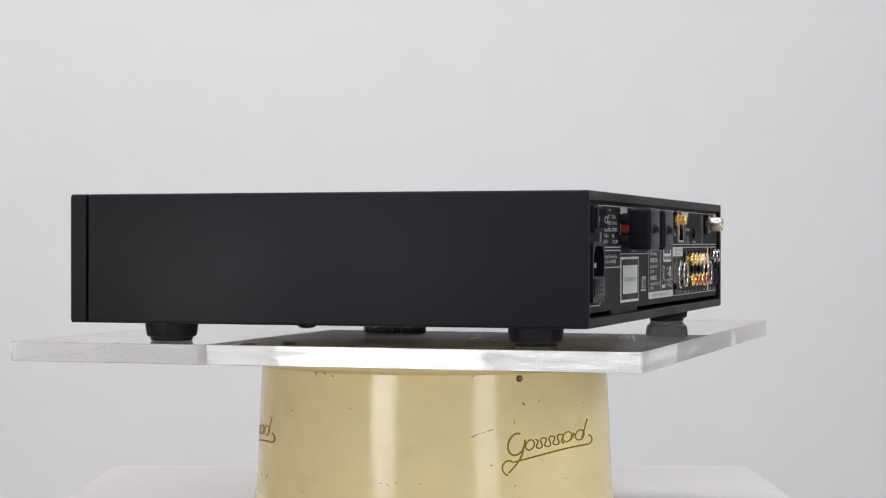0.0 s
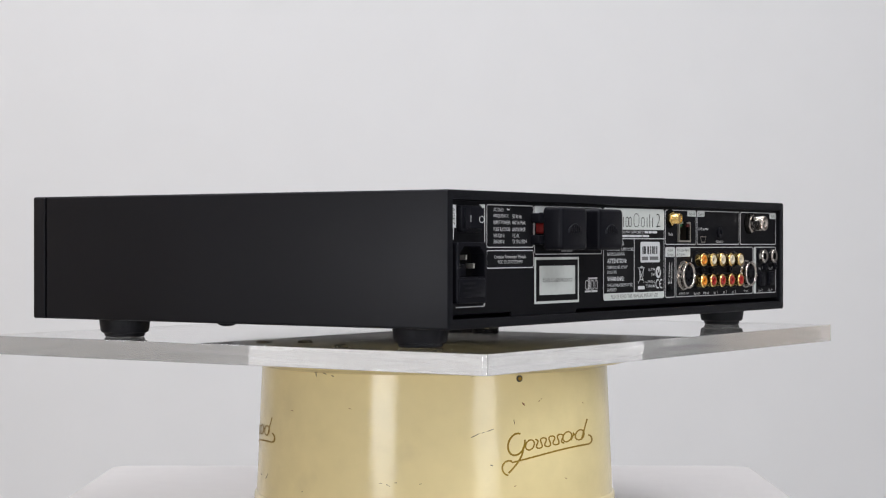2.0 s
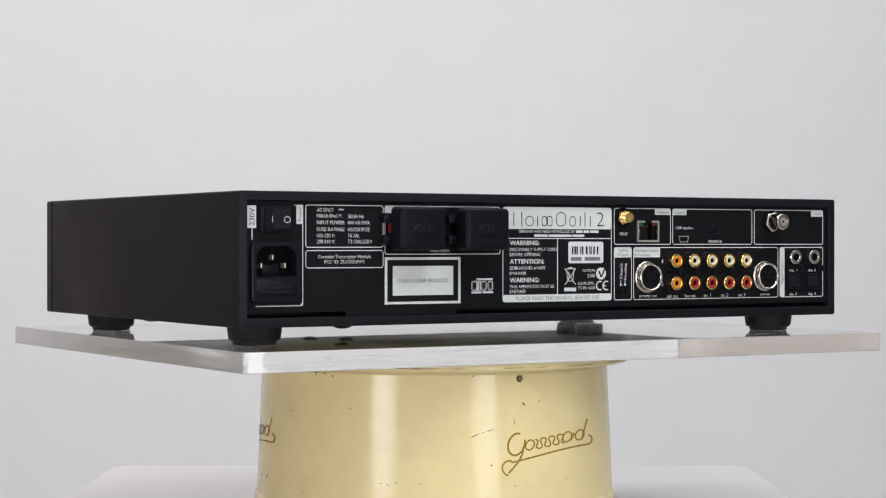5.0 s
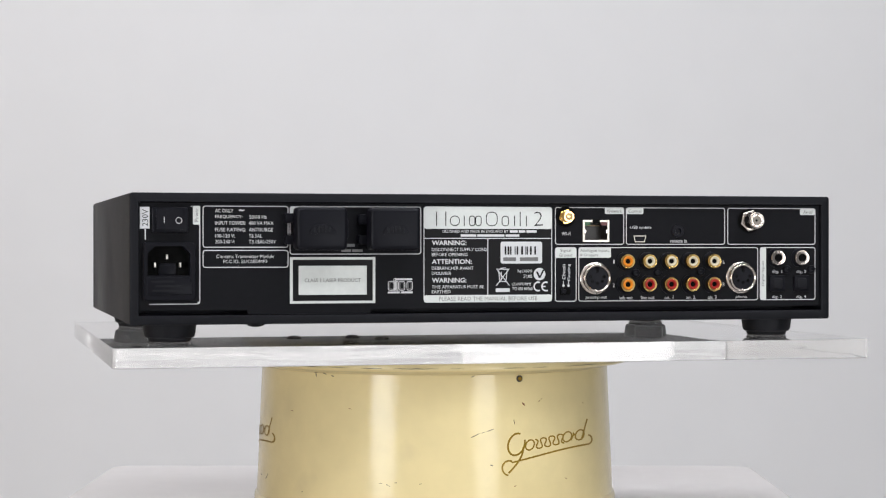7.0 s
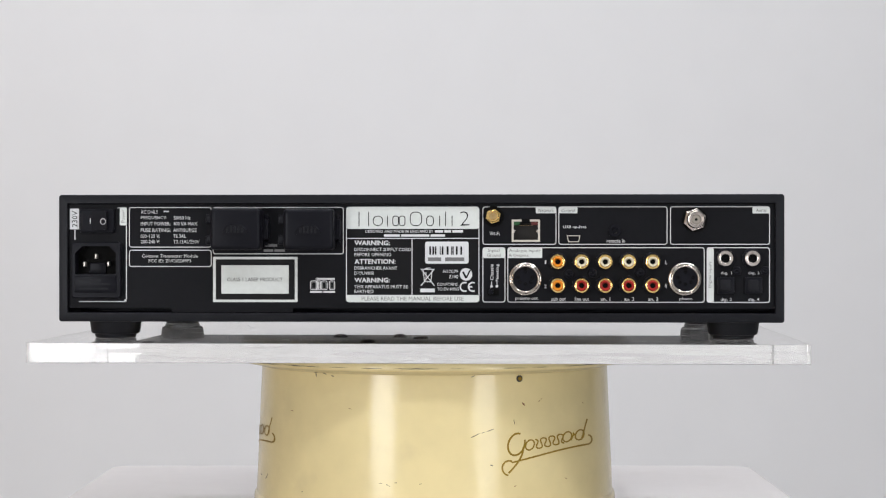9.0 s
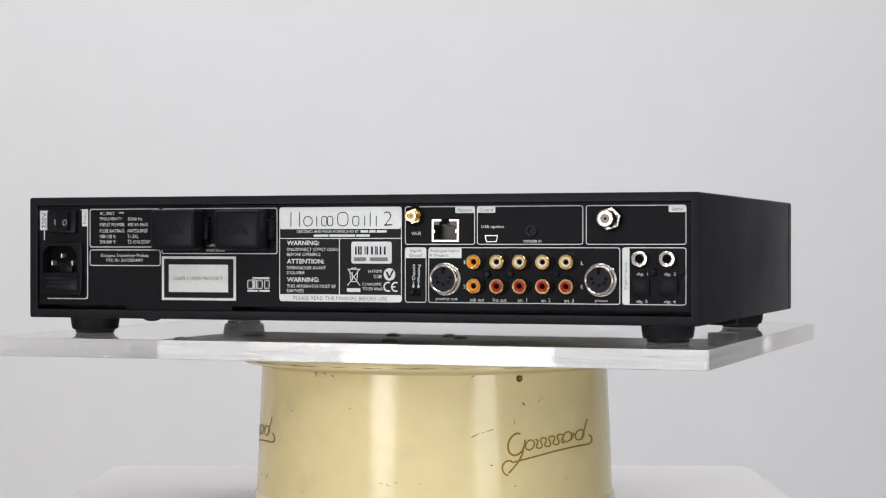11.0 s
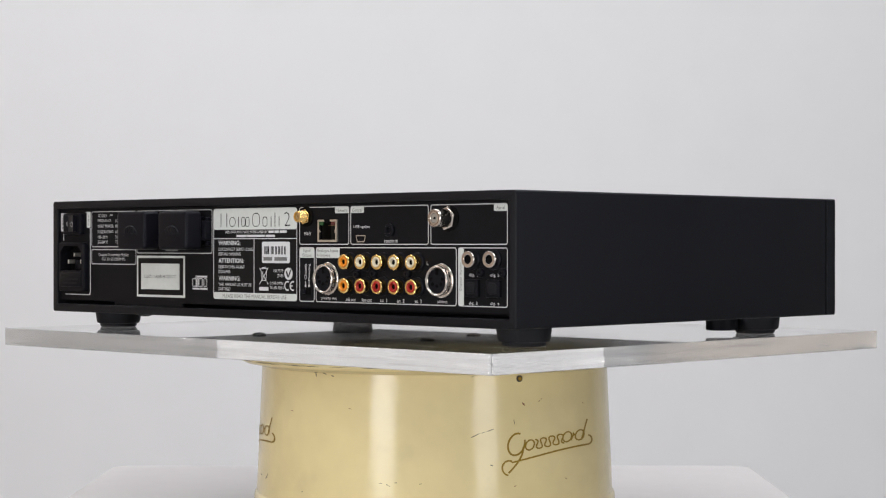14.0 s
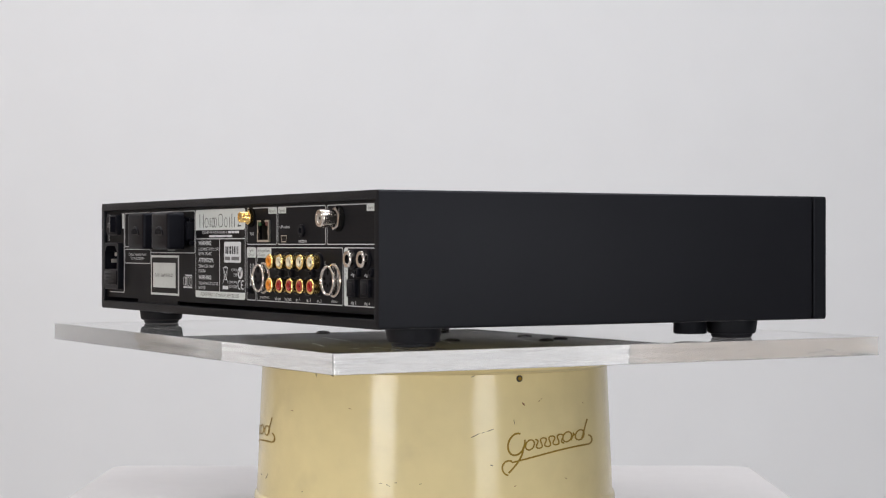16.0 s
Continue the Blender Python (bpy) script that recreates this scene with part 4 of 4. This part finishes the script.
    bm = bmesh.new()
    lathe_y(bm, x, z, [(0.0062, YP), (0.0062, YP - 0.0006), (0.0058, YP - 0.0008)], 28)
    wf = part("wireless_socket", bm, DARK, amplifier, "threaded gold wireless socket")
    bm = bmesh.new()
    hex_nut(bm, x, z, 0.0047, YP - 0.0008, YP - 0.0028)
    part("nut", bm, GOLD, wf)
    bm = bmesh.new()
    prof = [(0.0032, YP - 0.0024)]
    for k in range(6):
        yy = YP - 0.0030 - k * 0.0008
        prof += [(0.0034, yy), (0.0031, yy - 0.0004)]
    prof += [(0.0033, YP - P + 0.0004), (0.0031, YP - P), (0.0023, YP - P), (0.0021, YP - P + 0.0010)]
    lathe_y(bm, x, z, prof, 24)
    part("threaded_barrel", bm, GOLD, wf, smooth=25)
    bm = bmesh.new()
    lathe_y(bm, x, z, [(0.0021, YP - P + 0.0012), (0.0020, YP - P + 0.0006), (0.0008, YP - P + 0.0006), (0.0006, YP - P + 0.0010)], 16)
    part("insulator", bm, BRASSY, wf)
    # aerial socket
    P = 0.0125
    x, z = at(1251, 389, P)
    bm = bmesh.new()
    lathe_y(bm, x, z, [(0.0075, YP), (0.0075, YP - 0.0006), (0.0060, YP - 0.0008)], 28)
    ae = part("aerial_socket", bm, DARK, amplifier, "large silvery screw-on aerial socket")
    bm = bmesh.new()
    lathe_y(bm, x, z, [(0.0064, YP - 0.0008), (0.0068, YP - 0.0011), (0.0068, YP - 0.0030), (0.0060, YP - 0.0035)], hexagon=True)
    part("nut", bm, NICKEL, ae)
    bm = bmesh.new()
    lathe_y(bm, x, z, [(0.0052, YP - 0.0030), (0.0052, YP - P + 0.0016), (0.0051, YP - P + 0.0008), (0.0049, YP - P + 0.0003), (0.0047, YP - P),
                       (0.0042, YP - P + 0.0001), (0.0040, YP - P + 0.0006), (0.0037, YP - P + 0.0006), (0.0035, YP - P + 0.0001), (0.0029, YP - P + 0.0001), (0.0026, YP - P + 0.0006), (0.0026, YP - P + 0.0014)], 36)
    part("barrel", bm, NICKEL, ae, smooth=35)
    bm = bmesh.new()
    lathe_y(bm, x, z, [(0.0026, YP - P + 0.0012), (0.0025, YP - P + 0.0006), (0.0010, YP - P + 0.0006), (0.0008, YP - P + 0.0010)], 20)
    part("insulator", bm, TAN, ae)
    bm = bmesh.new()
    lathe_y(bm, x, z, [(0.0008, YP - P + 0.0008), (0.0007, YP - P + 0.0005)], 10)
    part("pin_hole", bm, DARK, ae)
    # optical sockets with flaps
    for u in (1300, 1348.5):
        x0, x1, z0, z1 = rect(u - 15, u + 15, 490.5, 519.5)
        bm = bmesh.new()
        slab_y(bm, x0, x1, z0, z1, YP - 0.0020, YP, 0.0005, 0.0004)
        op = part("optical_socket", bm, PLASTIC, amplifier, "square black optical socket with closed flap", smooth=30)
        bm = bmesh.new()
        slab_y(bm, x0 + 0.0017, x1 - 0.0017, z0 + 0.0016, z1 - 0.0016, YP - 0.0026, YP - 0.0018, 0.0016, 0.0005)
        part("flap", bm, RUBBER, op, smooth=30)
    # slide switch
    x0, x1, z0, z1 = rect(882, 902, 511, 523)
    bm = bmesh.new()
    slab_y(bm, x0, x1, z0, z1, YP - 0.0006, YP, 0.0003, 0.0002)
    sl = part("slide_switch", bm, DARK, amplifier, "small black slide switch")
    bm = bmesh.new()
    slab_y(bm, x0 + 0.0006, x0 + 0.0034, z0 + 0.0006, z1 - 0.0006, YP - 0.0022, YP - 0.0005, 0.0003, 0.0003)
    part("slider", bm, PLASTIC, sl)
    # panel screws
    for u, v in ((1026, 485), (1068, 484), (1151, 483), (1320.5, 479.5), (1369.5, 479)):
        x, z = at(u, v, 0.002)
        bm = bmesh.new()
        lathe_y(bm, x, z, [(0.0026, YP), (0.0026, YP - 0.0012), (0.0023, YP - 0.0019), (0.0016, YP - 0.0022), (0.0011, YP - 0.0022), (0.0009, YP - 0.0014)], 20)
        part("panel_screw", bm, PLASTIC, amplifier, "black domed screw", smooth=35)


build_connectors()

# ------------------------------------------------------------------ the turning
TURN = [(0, 72.28), (1, 64.02), (2, 55.74), (3, 47.42), (4, 39.09), (5, 30.72), (6, 22.35), (7, 13.96), (8, 5.57), (9, -2.79), (10, -11.14), (11, -19.44), (12, -27.69),
        (13, -35.89), (14, -44.01), (15, -52.07), (16, -60.07)]


def motions():
    rows = [(t, pose(*AXIS, 0, 0, a)) for t, a in TURN]
    walk(plate, rows)
    walk(amplifier, rows)


motions()
